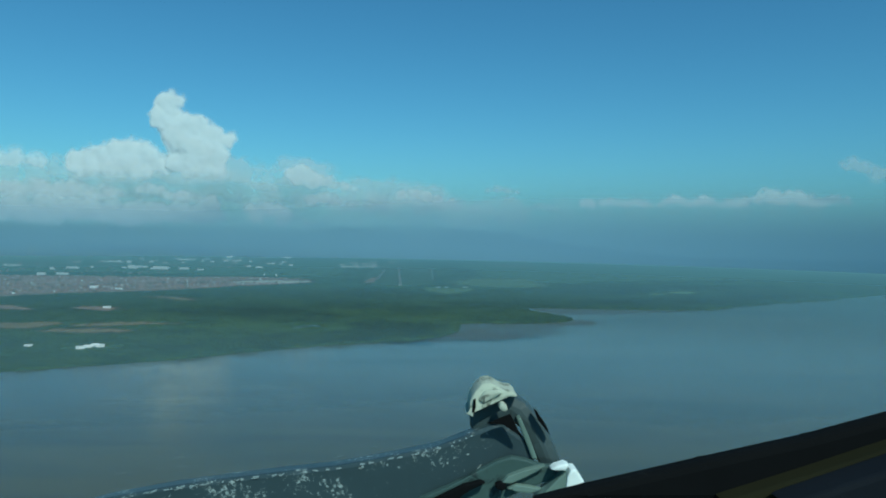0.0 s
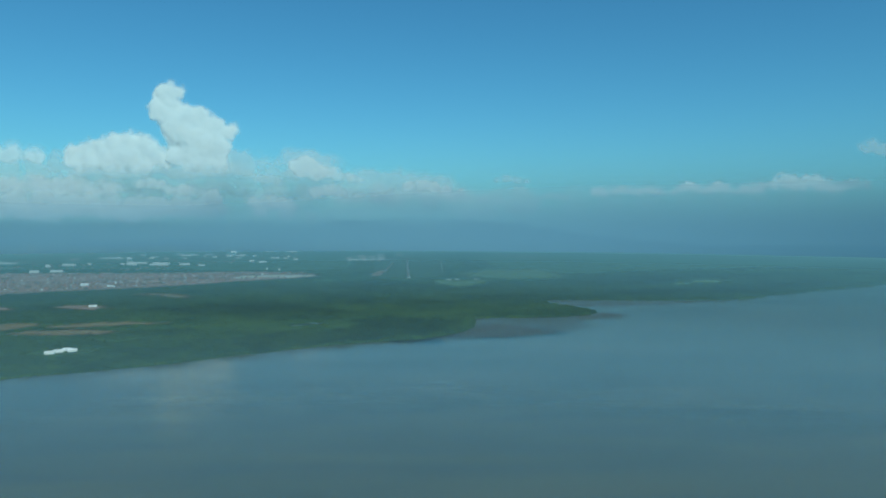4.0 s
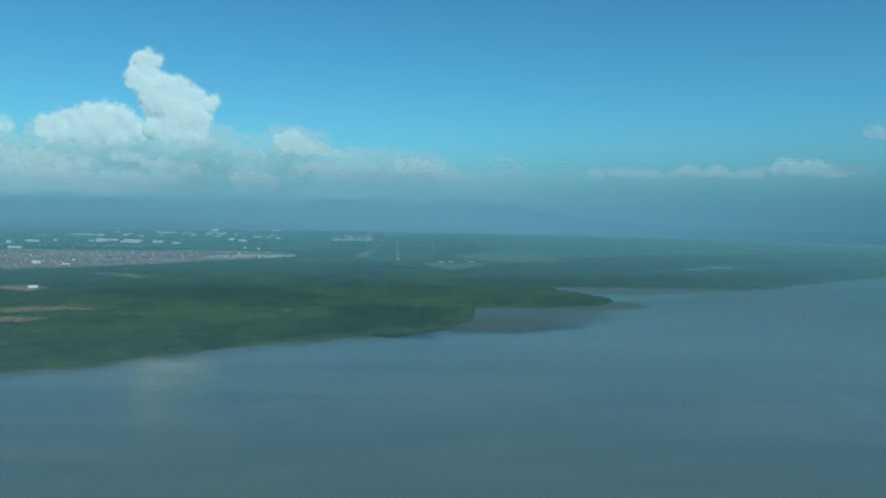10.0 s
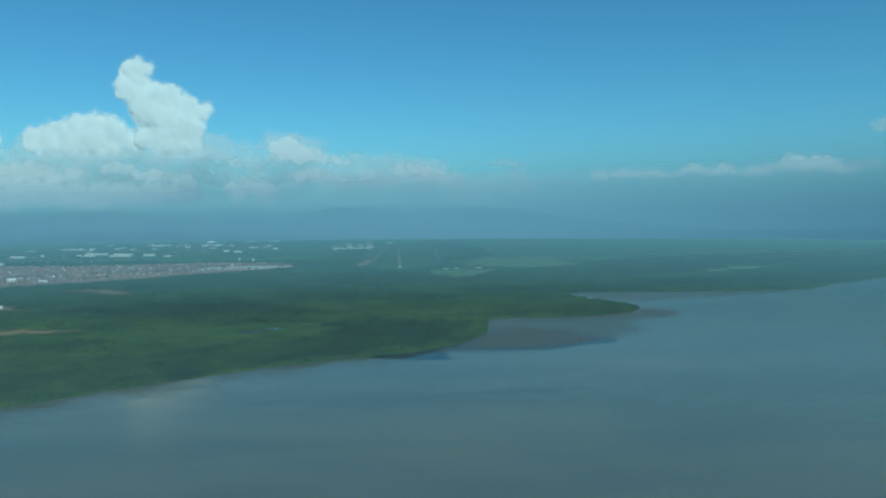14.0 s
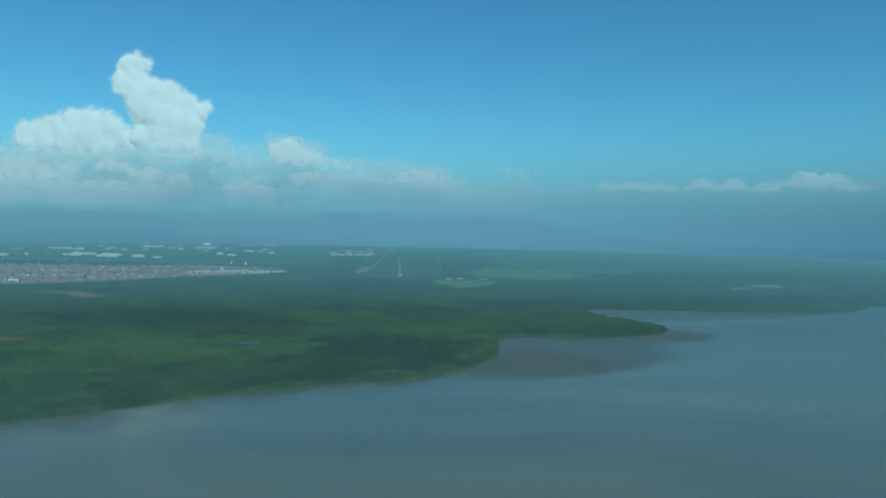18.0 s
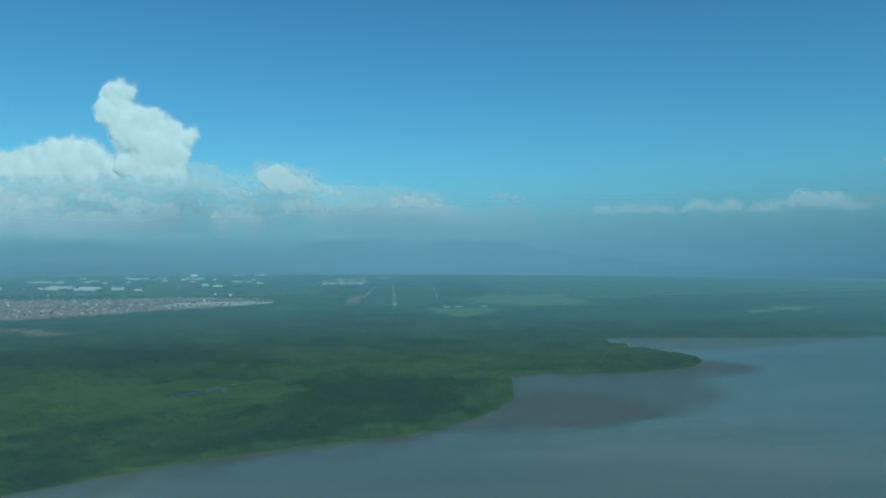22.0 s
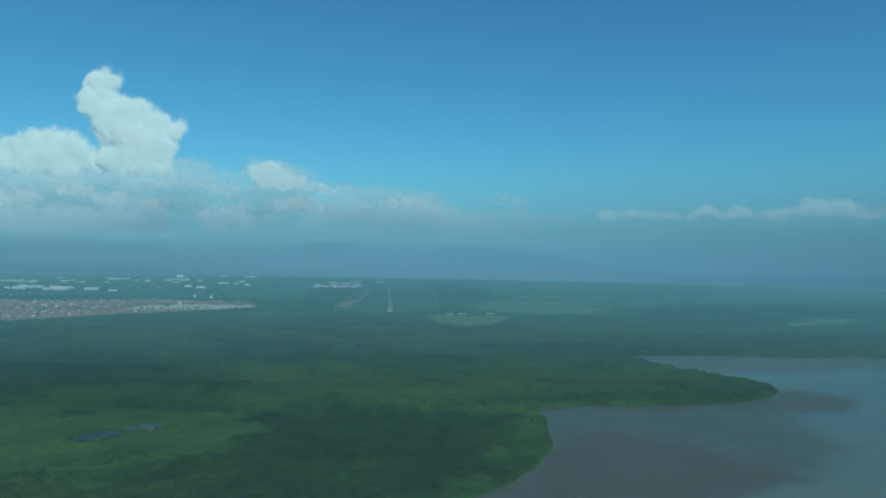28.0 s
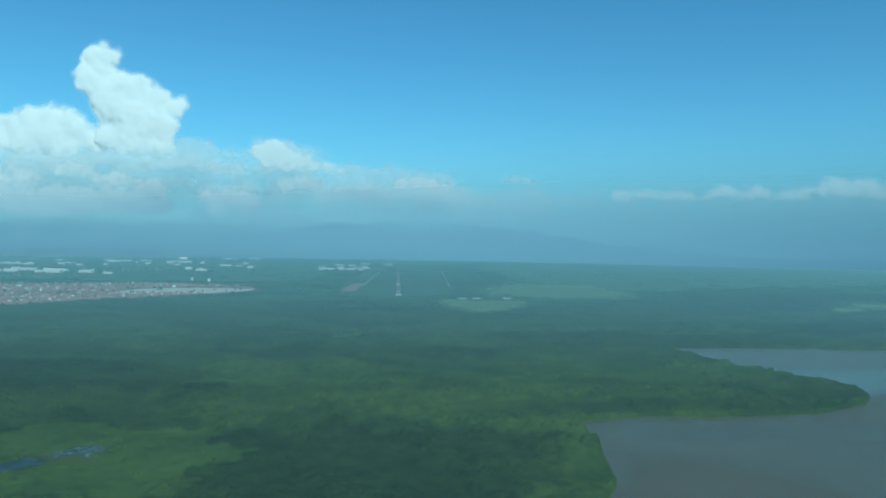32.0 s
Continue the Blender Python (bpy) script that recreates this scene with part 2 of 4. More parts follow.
def mat_cloud(name, thick, ragged, scale, white=1.0):
    """White cloud vapour that scatters light, thin where its 'edge' is low."""
    m = Mat(name)
    m.n.remove(m.b)
    p = m.pos()
    n = m.noise(p, 0.02, 6, 0.6)
    col = m.ramp(n, [(0.3, tuple(v * white for v in (0.57, 0.64, 0.65))), (0.7, tuple(v * white for v in (0.64, 0.7, 0.7)))])
    g = m.node("ShaderNodeNewGeometry")
    lean = m.node("ShaderNodeVectorMath", i0=g.outputs["Normal"], i1=tuple(toward * 0.9))  # light spreads inside the vapour
    unit = m.node("ShaderNodeVectorMath", i0=lean.outputs[0])
    unit.operation = "NORMALIZE"
    d = m.node("ShaderNodeBsdfDiffuse", Color=col, Normal=unit.outputs[0])
    tr = m.node("ShaderNodeBsdfTranslucent", Color=col)
    out = m.node("ShaderNodeMixShader", i0=0.42, i1=d.outputs[0], i2=tr.outputs[0])
    at = m.node("ShaderNodeAttribute")
    at.attribute_name = "edge"
    e = at.outputs["Fac"]
    wisp = m.math("MULTIPLY", m.math("SUBTRACT", m.noise(p, scale, 5, 0.6, 0.3), 0.5), ragged)
    body = m.math("ADD", e, m.math("MULTIPLY", wisp, m.math("MULTIPLY", e, 2.0)))
    al = m.ramp(body, [(0.0, (0, 0, 0)), (0.85, (thick,) * 3)], True)
    cl = m.node("ShaderNodeBsdfTransparent")
    out = m.node("ShaderNodeMixShader", i0=al, i1=cl.outputs[0], i2=out.outputs[0])
    m.l.new(out.outputs[0], m.out.inputs[0])
    return m.m


LAND = mat_vegetation("lowland_green", (0.017, 0.039, 0.014), (0.039, 0.086, 0.021), (0.082, 0.138, 0.026))
CANOPY = mat_vegetation("tree_canopy", (0.018, 0.042, 0.015), (0.038, 0.084, 0.022), (0.07, 0.126, 0.028), True)
DARKTREE = mat_vegetation("dark_mangrove", (0.014, 0.032, 0.014), (0.023, 0.052, 0.018), (0.04, 0.078, 0.023), True)
LEAFY = mat_vegetation("leafy_canopy", (0.021, 0.04, 0.017), (0.037, 0.068, 0.021), (0.057, 0.093, 0.026), False, True)
REEDY = mat_vegetation("bright_reeds", (0.027, 0.053, 0.018), (0.045, 0.081, 0.023), (0.068, 0.108, 0.029), False, True)
# darker twin of leafy_canopy; also paints in one cloud's shadow
LEAFDARK = mat_vegetation("dark_leafy_canopy", (0.015, 0.029, 0.013), (0.025, 0.047, 0.017), (0.041, 0.07, 0.021), False, True)
WATER = mat_water()
MUD = mat_soft("wet_mud", (0.085, 0.088, 0.07), (0.12, 0.114, 0.086), 0.02, 0.6, 0.5, 0.8)
FIELD = mat_soft("ploughed_field", (0.13, 0.12, 0.055), (0.26, 0.17, 0.09), 0.04, 0.9, 0.75)
GRASS = mat_soft("bright_grass", (0.046, 0.092, 0.026), (0.09, 0.142, 0.038), 0.05, 0.9, 0.58, 1.5)
REEDS = mat_soft("yellow_green_reeds", (0.028, 0.068, 0.016), (0.105, 0.155, 0.027), 0.12, 0.9, 0.5, 2.2)
DRYGRASS = mat_soft("dry_grass", (0.075, 0.145, 0.05), (0.17, 0.235, 0.095), 0.014, 0.9, 0.8, 1.5)
PINK = mat_soft("red_earth", (0.18, 0.135, 0.095), (0.34, 0.21, 0.16), 0.03, 0.9, 0.85)
PLAIN = mat_soft("far_pasture", (0.045, 0.11, 0.045), (0.095, 0.18, 0.075), 0.007, 0.9, 0.85, 2.2)
AIRGRASS = mat_soft("airfield_grass", (0.05, 0.1, 0.035), (0.07, 0.12, 0.045), 0.03, 0.9, 0.7)
SAND = mat_soft("pale_sand", (0.36, 0.35, 0.29), (0.6, 0.57, 0.5), 0.04, 0.9)
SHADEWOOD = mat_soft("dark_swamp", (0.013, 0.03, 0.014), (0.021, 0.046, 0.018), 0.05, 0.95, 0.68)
PALEMUD = mat_soft("pale_silt", (0.12, 0.14, 0.13), (0.17, 0.18, 0.165), 0.03, 0.45, 0.5, 0.8)
SHALLOW = mat_soft("silty_shallows", (0.08, 0.086, 0.066), (0.112, 0.112, 0.084), 0.02, 0.45, 0.44, 0.8)
POND = mat_pond()
POOL = mat_soft("pool_water", (0.016, 0.034, 0.042), (0.026, 0.048, 0.056), 0.08, 0.4, 0.75, 1.6)
ASPHALT = mat_soil("worn_asphalt", (0.11, 0.115, 0.11), (0.16, 0.16, 0.145), (0.22, 0.21, 0.19), 0.03)
PALE = mat_paint("white_sheet_roof", (0.88, 0.89, 0.87), 0.4, 0.12)
WALL = mat_paint("weathered_plaster", (0.31, 0.235, 0.19), 0.85)
TILE = mat_paint("clay_tile_roof", (0.37, 0.14, 0.095), 0.8)
TILE2 = mat_paint("faded_tile_roof", (0.43, 0.22, 0.18), 0.8)
ZINC = mat_paint("zinc_roof", (0.55, 0.57, 0.57), 0.4, metal=0.3)
MARK = mat_paint("white_marking", (0.6, 0.6, 0.58), 0.6)


# ---- mesh helpers ----
from mathutils.geometry import delaunay_2d_cdt


def mesh_object(name, verts, faces, mat, parent=None, label="", smooth=False):
    me = bpy.data.meshes.new(name)
    me.from_pydata(verts, [], faces)
    me.materials.append(mat)
    if smooth:
        me.shade_smooth()
    ob = new(name, me)
    if parent is not None:
        ob.parent = parent
    if label:
        tagged(ob, label)
    return ob


def part(name, bm, mat, parent, label="", smooth=False):
    """Links a bmesh as one mesh object under a thing or a part."""
    me = bpy.data.meshes.new(name)
    bm.to_mesh(me)
    bm.free()
    me.materials.append(mat)
    if smooth:
        me.shade_smooth()
    ob = new(name, me)
    if parent is not None:
        ob.parent = parent
    if label:
        tagged(ob, label)
    return ob


def smooth_line(pts, step=6.0, wob=0.0, seed=0, closed=False):
    """A wavering line through a few corners of the plan."""
    pts = [Vector((p[0], p[1], 0)) for p in pts]
    n = len(pts)
    out = []
    for i in range(n if closed else n - 1):
        if closed:
            p0, p1, p2, p3 = pts[i - 1], pts[i], pts[(i + 1) % n], pts[(i + 2) % n]
        else:
            p0, p1, p2, p3 = pts[max(i - 1, 0)], pts[i], pts[i + 1], pts[min(i + 2, n - 1)]
        k = max(1, min(160, int((p2 - p1).length / step)))
        for j in range(k):
            t = j / k
            q = 0.5 * (2 * p1 + (p2 - p0) * t + (2 * p0 - 5 * p1 + 4 * p2 - p3) * t * t + (3 * p1 - p0 - 3 * p2 + p3) * t ** 3)
            if wob:
                v = Vector((q.x * 0.03, q.y * 0.03, seed * 7.3))
                w = Vector((q.x * 0.16, q.y * 0.16, seed * 3.1))
                q = q + Vector((noise.noise(v) + 0.4 * noise.noise(w), noise.noise(v + Vector((9, 4, 2))) + 0.4 * noise.noise(w + Vector((3, 8, 1))), 0)) * wob
            out.append(q)
    if not closed:
        out.append(pts[-1])
    return out


def soft_patch(name, pts, z, mat, fade=8.0, wob=5.0, seed=1, label="", category="ground"):
    """A patch of ground cover whose rim thins out over 'fade' metres."""
    line = smooth_line(pts, max(3.0, fade * 0.5), wob, seed, True)
    rim = np.array([(p.x, p.y) for p in line])
    n = len(rim)
    lo, hi = rim.min(0), rim.max(0)
    step = max(fade * 0.7, math.sqrt((hi[0] - lo[0]) * (hi[1] - lo[1]) / 1200))
    gx, gy = (g.ravel() for g in np.meshgrid(np.arange(lo[0], hi[0], step), np.arange(lo[1], hi[1], step)))
    gx, gy = gx + np.sin(gy * 3.3) * step * 0.2, gy + np.sin(gx * 2.9) * step * 0.2
    ok = inside(rim.tolist(), gx, gy)
    grid = np.stack([gx[ok], gy[ok]], -1)
    gap = np.sqrt(((grid[:, None] - rim[None]) ** 2).sum(-1)).min(1) if len(grid) else np.zeros(0)
    grid = grid[gap > fade * 0.3]
    pts2 = [Vector(p) for p in rim.tolist() + grid.tolist()]
    co, _, tris, _, _, _ = delaunay_2d_cdt(pts2, [(i, (i + 1) % n) for i in range(n)], [list(range(n))], 1, 1e-3)
    xy = np.array([(c.x, c.y) for c in co])
    edge = np.minimum(1, np.sqrt(((xy[:, None] - rim[None]) ** 2).sum(-1)).min(1) / fade)
    fs = [tuple(t) if (co[t[1]] - co[t[0]]).cross(co[t[2]] - co[t[0]]) > 0 else tuple(t)[::-1] for t in tris]
    ob = mesh_object(name, [(c.x, c.y, z) for c in co], fs, mat)
    at = ob.data.attributes.new("edge", "FLOAT", "POINT")
    at.data.foreach_set("value", edge.astype(np.float32))
    return tagged(ob, label, category, kind="structure")


def inside(poly, x, y):
    """Which of the points x, y lie in the outline."""
    r = np.zeros(len(x), bool)
    n = len(poly)
    for i in range(n):
        (x1, y1), (x2, y2) = poly[i], poly[(i + 1) % n]
        if y1 == y2:
            continue
        r ^= ((y1 > y) != (y2 > y)) & (x < (x2 - x1) * (y - y1) / (y2 - y1) + x1)
    return r


# ---- land and water ----
SHORE = [(-6000, -1900), (-2500, -420), (-1200, 235), (-620, 520), (-356, 646), (-230, 712), (-158, 766), (-73, 822), (5, 855), (48, 893), (72, 940), (82, 1000),
         (74, 1018), (108, 1033), (190, 1041), (226, 1053), (252, 1072), (266, 1094), (264, 1113), (250, 1130), (238, 1150), (229, 1190), (212, 1240), (212, 1258), (306, 1262), (440, 1257), (559, 1276), (684, 1369),
         (951, 1537), (1215, 1717), (2000, 2260), (4000, 3600), (9000, 7000)]
shore = smooth_line(SHORE, 4.0, 3.2, 5)
water = mesh_object("water", [(-9000, -3000, 0), (9000, -3000, 0), (9000, 9000, 0), (-9000, 9000, 0)], [(0, 1, 2, 3)], WATER)
tagged(water, "murky grey-brown estuary water with faint wind streaks", "water", kind="structure")
rim = [Vector((p.x, p.y)) for p in shore] + [Vector(c) for c in ((9000, 9500), (-9000, 9500), (-9000, -1900))]
n = len(rim)
co, _, tris, _, _, _ = delaunay_2d_cdt(rim, [(i, (i + 1) % n) for i in range(n)], [list(range(n))], 1, 1e-4)
vs = [(c.x, c.y, 0.5) for c in co]
fs = [tuple(t) if (co[t[1]] - co[t[0]]).cross(co[t[2]] - co[t[0]]) > 0 else tuple(t)[::-1] for t in tris]
o = len(vs)
vs += [(p.x, p.y, 0.5) for p in shore] + [(p.x + 0.8, p.y - 1.2, -0.4) for p in shore]
k = len(shore)
fs += [(o + k + i, o + k + i + 1, o + i + 1, o + i) for i in range(k - 1)]
ground = tagged(mesh_object("ground", vs, fs, LAND), "flat green coastal lowland of swamp and woods", "ground", kind="structure")
landpoly = [(p.x, p.y) for p in shore[::3]] + [(9000, 9500), (-9000, 9500), (-9000, -1900)]

# mudflats off the shore
soft_patch("mudflat_1", [(20, 858), (85, 855), (125, 862), (178, 888), (165, 925), (130, 968), (90, 985), (70, 955), (48, 900)], 0.23, MUD, 26, 8, 2, "wet brown mudflat in the cove")
soft_patch("mudflat_2", [(185, 1028), (222, 1006), (262, 1012), (308, 1050), (300, 1078), (272, 1100), (236, 1080)], 0.29, MUD, 18, 5, 3, "wet mudflat round the tip of the headland")
soft_patch("mudflat_6", [(-20, 826), (60, 826), (130, 842), (200, 890), (245, 950), (252, 1018), (200, 1080), (100, 1075), (30, 1040), (10, 960), (0, 910), (-40, 880)], 0.05, SHALLOW, 55, 10, 8, "faint plume of silt in the cove")
soft_patch("mudflat_3", [(-620, 470), (-340, 600), (-200, 668), (-60, 768), (40, 822), (0, 880), (-90, 850), (-180, 790), (-340, 690), (-620, 560)], 0.11, SHALLOW, 55, 8, 4, "strip of silt along the shore")
soft_patch("mudflat_4", [(205, 1262), (222, 1200), (240, 1160), (300, 1150), (400, 1180), (520, 1230), (580, 1290), (440, 1310), (300, 1310), (180, 1290)], 0.11, PALEMUD, 30, 6, 6, "pale mud in the inner bay")
FIELDS, REED_BEDS = [], []


def field(name, pts, mat, fade, label, z=0.56, wob=5.0, clear=True):
    ob = soft_patch(name, pts, z, mat, fade, wob, len(FIELDS) + 11, label)
    if mat in (GRASS, REEDS) and fade > 5:
        REED_BEDS.append(pts)
    elif clear:
        FIELDS.append(pts)
    return ob


field("ground_earth_1", [(-1500, 985), (-1000, 1140), (-746, 1300), (-584, 1424), (-463, 1520), (-367, 1635), (-223, 1800), (-226, 1880), (-273, 1950), (-437, 1958), (-684, 1905), (-1039, 1880), (-1700, 1800)], PINK, 16, "pinkish bare earth between the houses of the town")
field("ground_sand_1", [(-430, 1740), (-330, 1726), (-246, 1800), (-238, 1850), (-300, 1878), (-400, 1850)], SAND, 12, "pale sandy clearing at the town's edge", 0.62)
field("ground_field_1", [(-545, 1180), (-480, 1196), (-432, 1150), (-415, 1124), (-470, 1112), (-530, 1140)], PINK, 22, "reddish bare field round a white shed", 0.62)
field("ground_field_2", [(-720, 1190), (-640, 1200), (-566, 1140), (-560, 1112), (-640, 1120), (-710, 1150)], PINK, 24, "reddish bare field", 0.62)
field("ground_field_3", [(-440, 980), (-365, 1008), (-290, 998), (-272, 976), (-330, 955), (-400, 930), (-450, 945)], FIELD, 24, "ochre ploughed field", 0.62)
field("ground_field_4", [(-560, 960), (-470, 1000), (-440, 960), (-470, 905), (-560, 910)], FIELD, 24, "ochre ploughed field", 0.66)
field("ground_field_6", [(-470, 905), (-420, 868), (-345, 880), (-322, 912), (-370, 936), (-440, 930)], FIELD, 22, "ochre dry field by the shore", 0.64, 6)
field("ground_field_5", [(-490, 1396), (-400, 1376), (-352, 1318), (-378, 1268), (-450, 1310), (-505, 1350)], FIELD, 34, "ochre bare field before the town", 0.63, 8)
field("ground_yard_1", [(-362, 750), (-308, 756), (-304, 802), (-352, 800)], AIRGRASS, 6, "grassy yard round white sheds", 0.57, 3)
field("ground_grass_1", [(-480, 850), (-300, 905), (-195, 944), (-120, 953), (-90, 968), (-120, 984), (-200, 975), (-300, 960), (-470, 905)], GRASS, 16, "bright green reed swamp", 0.6, 7)
field("ground_grass_2", [(-235, 925), (-150, 915), (-80, 935), (-62, 985), (-95, 1008), (-150, 1012), (-230, 985)], REEDS, 26, "bright green swamp grass", 0.63, 7, False)
field("ground_track_1", [(-430, 842), (-330, 838), (-241, 850), (-196, 866), (-200, 870), (-245, 858), (-330, 848), (-430, 852)], GRASS, 2.5, "pale track through the reeds", 0.68, 1.5)
field("pond_1", [(-153, 958), (-146, 948), (-134, 949), (-126, 960), (-133, 973), (-151, 975)], POOL, 7, "dark blue shallow pond in the swamp", 0.72, 4)
field("pond_2", [(-138, 968), (-122, 961), (-108, 969), (-110, 985), (-125, 992), (-140, 984)], POND, 9, "pale reeds standing in shallow water", 0.73, 4)
field("ground_dry_1", [(30, 1690), (44, 1580), (58, 1526), (90, 1506), (140, 1532), (176, 1610), (190, 1700), (110, 1716)], DRYGRASS, 34, "dry yellow-green grass field", 0.62, 14)
field("ground_dry_2", [(84, 1716), (190, 1704), (312, 1675), (407, 1777), (430, 1960), (398, 2130), (214, 2146), (112, 2032)], DRYGRASS, 90, "light green pasture", 0.6)
field("ground_dry_3", [(540, 1560), (640, 1590), (760, 1680), (720, 1780), (640, 1720), (560, 1640)], DRYGRASS, 46, "pale green clearing", 0.6)
field("ground_dry_4", [(-130, 1560), (-52, 1576), (10, 1534), (12, 1544), (-50, 1592), (-130, 1575)], DRYGRASS, 3, "pale track at the wood's edge", 0.62, 2)
field("ground_road_1", [(-420, 1512), (-350, 1552), (-284, 1622), (-216, 1552), (-150, 1514), (-152, 1506), (-222, 1540), (-284, 1606), (-340, 1546), (-420, 1504)], DRYGRASS, 4, "pale track along the town's edge", 0.66, 2, False)
field("ground_dry_5", [(-76, 1290), (-40, 1302), (-12, 1324), (-20, 1334), (-50, 1322), (-78, 1304)], AIRGRASS, 7, "light green clearing", 0.62, 3)
field("ground_dry_6", [(360, 3050), (480, 2830), (540, 2840), (560, 2900), (450, 3080), (380, 3150)], PINK, 40, "faint reddish field", 0.6)
field("ground_grass_3", [(-110, 1740), (-60, 1740), (60, 1760), (110, 2050), (130, 3300), (-60, 3400), (-120, 2600), (-130, 2000)], AIRGRASS, 30, "mown grass of the airfield", 0.56)
# pasture colour kept pale to take over part of the haze's lightening
field("ground_plain_1", [(-2700, 2000), (-1200, 1990), (-700, 1985), (-160, 2010), (-150, 2600), (-200, 3200), (-1400, 3150), (-2700, 2600)], PLAIN, 120, "far pastures behind the town, painted paler in place of haze", 0.535, 20, False)
field("ground_plain_2", [(230, 1840), (900, 2080), (1500, 2350), (1700, 2700), (1200, 3050), (260, 3200), (180, 2400)], PLAIN, 120, "far pastures beside the airfield, painted paler in place of haze", 0.535, 20, False)
field("ground_dark_2", [(-164, 1590), (-148, 1515), (40, 1500), (62, 1556), (-40, 1636), (-90, 1640)], SHADEWOOD, 16, "dark belt of trees", 0.6, 7, False)

# ---- airfield ----
def strip(name, a, b, w, z, mat, label, category):
    a, b = Vector((*a, 0)), Vector((*b, 0))
    d = (b - a).normalized()
    s = Vector((-d.y, d.x, 0)) * w / 2
    vs = [(p.x, p.y, zz) for zz in (z, z - 0.1) for p in (a - s, a + s, b + s, b - s)]
    ob = mesh_object(name, vs, [(3, 2, 1, 0), (0, 1, 5, 4), (1, 2, 6, 5), (2, 3, 7, 6), (3, 0, 4, 7)], mat)
    return tagged(ob, label, category, kind="structure")


strip("runway", (-8.5, 1795), (-26, 3350), 6.5, 0.8, ASPHALT, "pale worn asphalt runway", "runway")
strip("taxiway", (-74, 1960), (-66, 2500), 7, 0.8, ASPHALT, "narrow pale taxiway", "taxiway")
strip("perimeter_road", (82, 1980), (104, 2700), 2.2, 0.8, ASPHALT, "thin pale perimeter road", "road")
strip("apron", (-150, 2700), (-60, 2705), 90, 0.85, ASPHALT, "pale concrete apron", "apron")
field("ground_earth_2", [(-105, 1840), (-78, 1850), (-70, 2000), (-84, 2080), (-104, 1960)], PINK, 8, "bare reddish earth beside the taxiway", 0.7)
for k, (y0, y1, w) in enumerate(((1756, 1790, 8), (1840, 1856, 3), (2010, 2034, 9), (2100, 2118, 2), (2200, 2218, 2), (2300, 2318, 2))):
    x0 = -8 - 18 * (y0 - 1750) / 1600
    for s in ((-1, 1) if w > 5 else (0,)):
        strip("runway_marking_%d" % (k * 2 + (s > 0)), (x0 + s * 2.4, y0), (x0 + s * 2.4 - 0.2, y1), 3.2 if w > 5 else 0.9, 0.86, MARK, "worn white runway marking", "marking")

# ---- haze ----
# flat sheet imitating haze, more opaque away from the middle of the bay
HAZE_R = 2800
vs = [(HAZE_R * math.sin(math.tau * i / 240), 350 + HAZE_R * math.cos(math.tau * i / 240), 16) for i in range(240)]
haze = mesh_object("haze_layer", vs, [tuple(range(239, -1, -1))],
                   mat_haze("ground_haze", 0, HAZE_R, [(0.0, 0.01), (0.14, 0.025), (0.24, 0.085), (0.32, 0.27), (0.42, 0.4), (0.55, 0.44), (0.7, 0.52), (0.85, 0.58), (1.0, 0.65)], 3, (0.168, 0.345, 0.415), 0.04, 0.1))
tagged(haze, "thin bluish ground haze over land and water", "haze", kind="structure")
# added sheet: veils the shore land as seen early in the flight
vs = [(2500, -400, 58), (2500, 900, 58), (-2500, 900, 58), (-2500, -400, 58)]
bay_sheet = mesh_object("haze_over_bay", vs, [(0, 1, 2, 3)],
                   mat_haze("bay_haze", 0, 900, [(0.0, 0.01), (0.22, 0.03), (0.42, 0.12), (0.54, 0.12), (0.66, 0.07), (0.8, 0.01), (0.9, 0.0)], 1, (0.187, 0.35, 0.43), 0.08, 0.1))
tagged(bay_sheet, "thin bluish sheet added over the bay to imitate haze", "haze", kind="structure")
# second added sheet, higher: more veil on land seen as the flight begins
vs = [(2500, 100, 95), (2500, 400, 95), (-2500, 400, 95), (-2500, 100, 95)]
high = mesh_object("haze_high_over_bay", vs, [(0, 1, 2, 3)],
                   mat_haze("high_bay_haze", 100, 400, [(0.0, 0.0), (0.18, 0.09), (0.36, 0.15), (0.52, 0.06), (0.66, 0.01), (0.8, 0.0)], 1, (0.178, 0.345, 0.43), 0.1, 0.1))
tagged(high, "thin bluish sheet added high over the bay to imitate haze", "haze", kind="structure")
# upright sheet imitating distant haze, its opacity falling off with height
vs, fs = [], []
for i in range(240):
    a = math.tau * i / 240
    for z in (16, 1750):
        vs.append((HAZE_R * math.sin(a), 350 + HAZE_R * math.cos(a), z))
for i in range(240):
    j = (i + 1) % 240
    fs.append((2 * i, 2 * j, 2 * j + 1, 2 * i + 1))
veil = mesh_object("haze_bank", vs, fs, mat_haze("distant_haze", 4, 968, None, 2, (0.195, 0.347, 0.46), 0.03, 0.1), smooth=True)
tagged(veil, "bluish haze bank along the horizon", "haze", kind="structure")


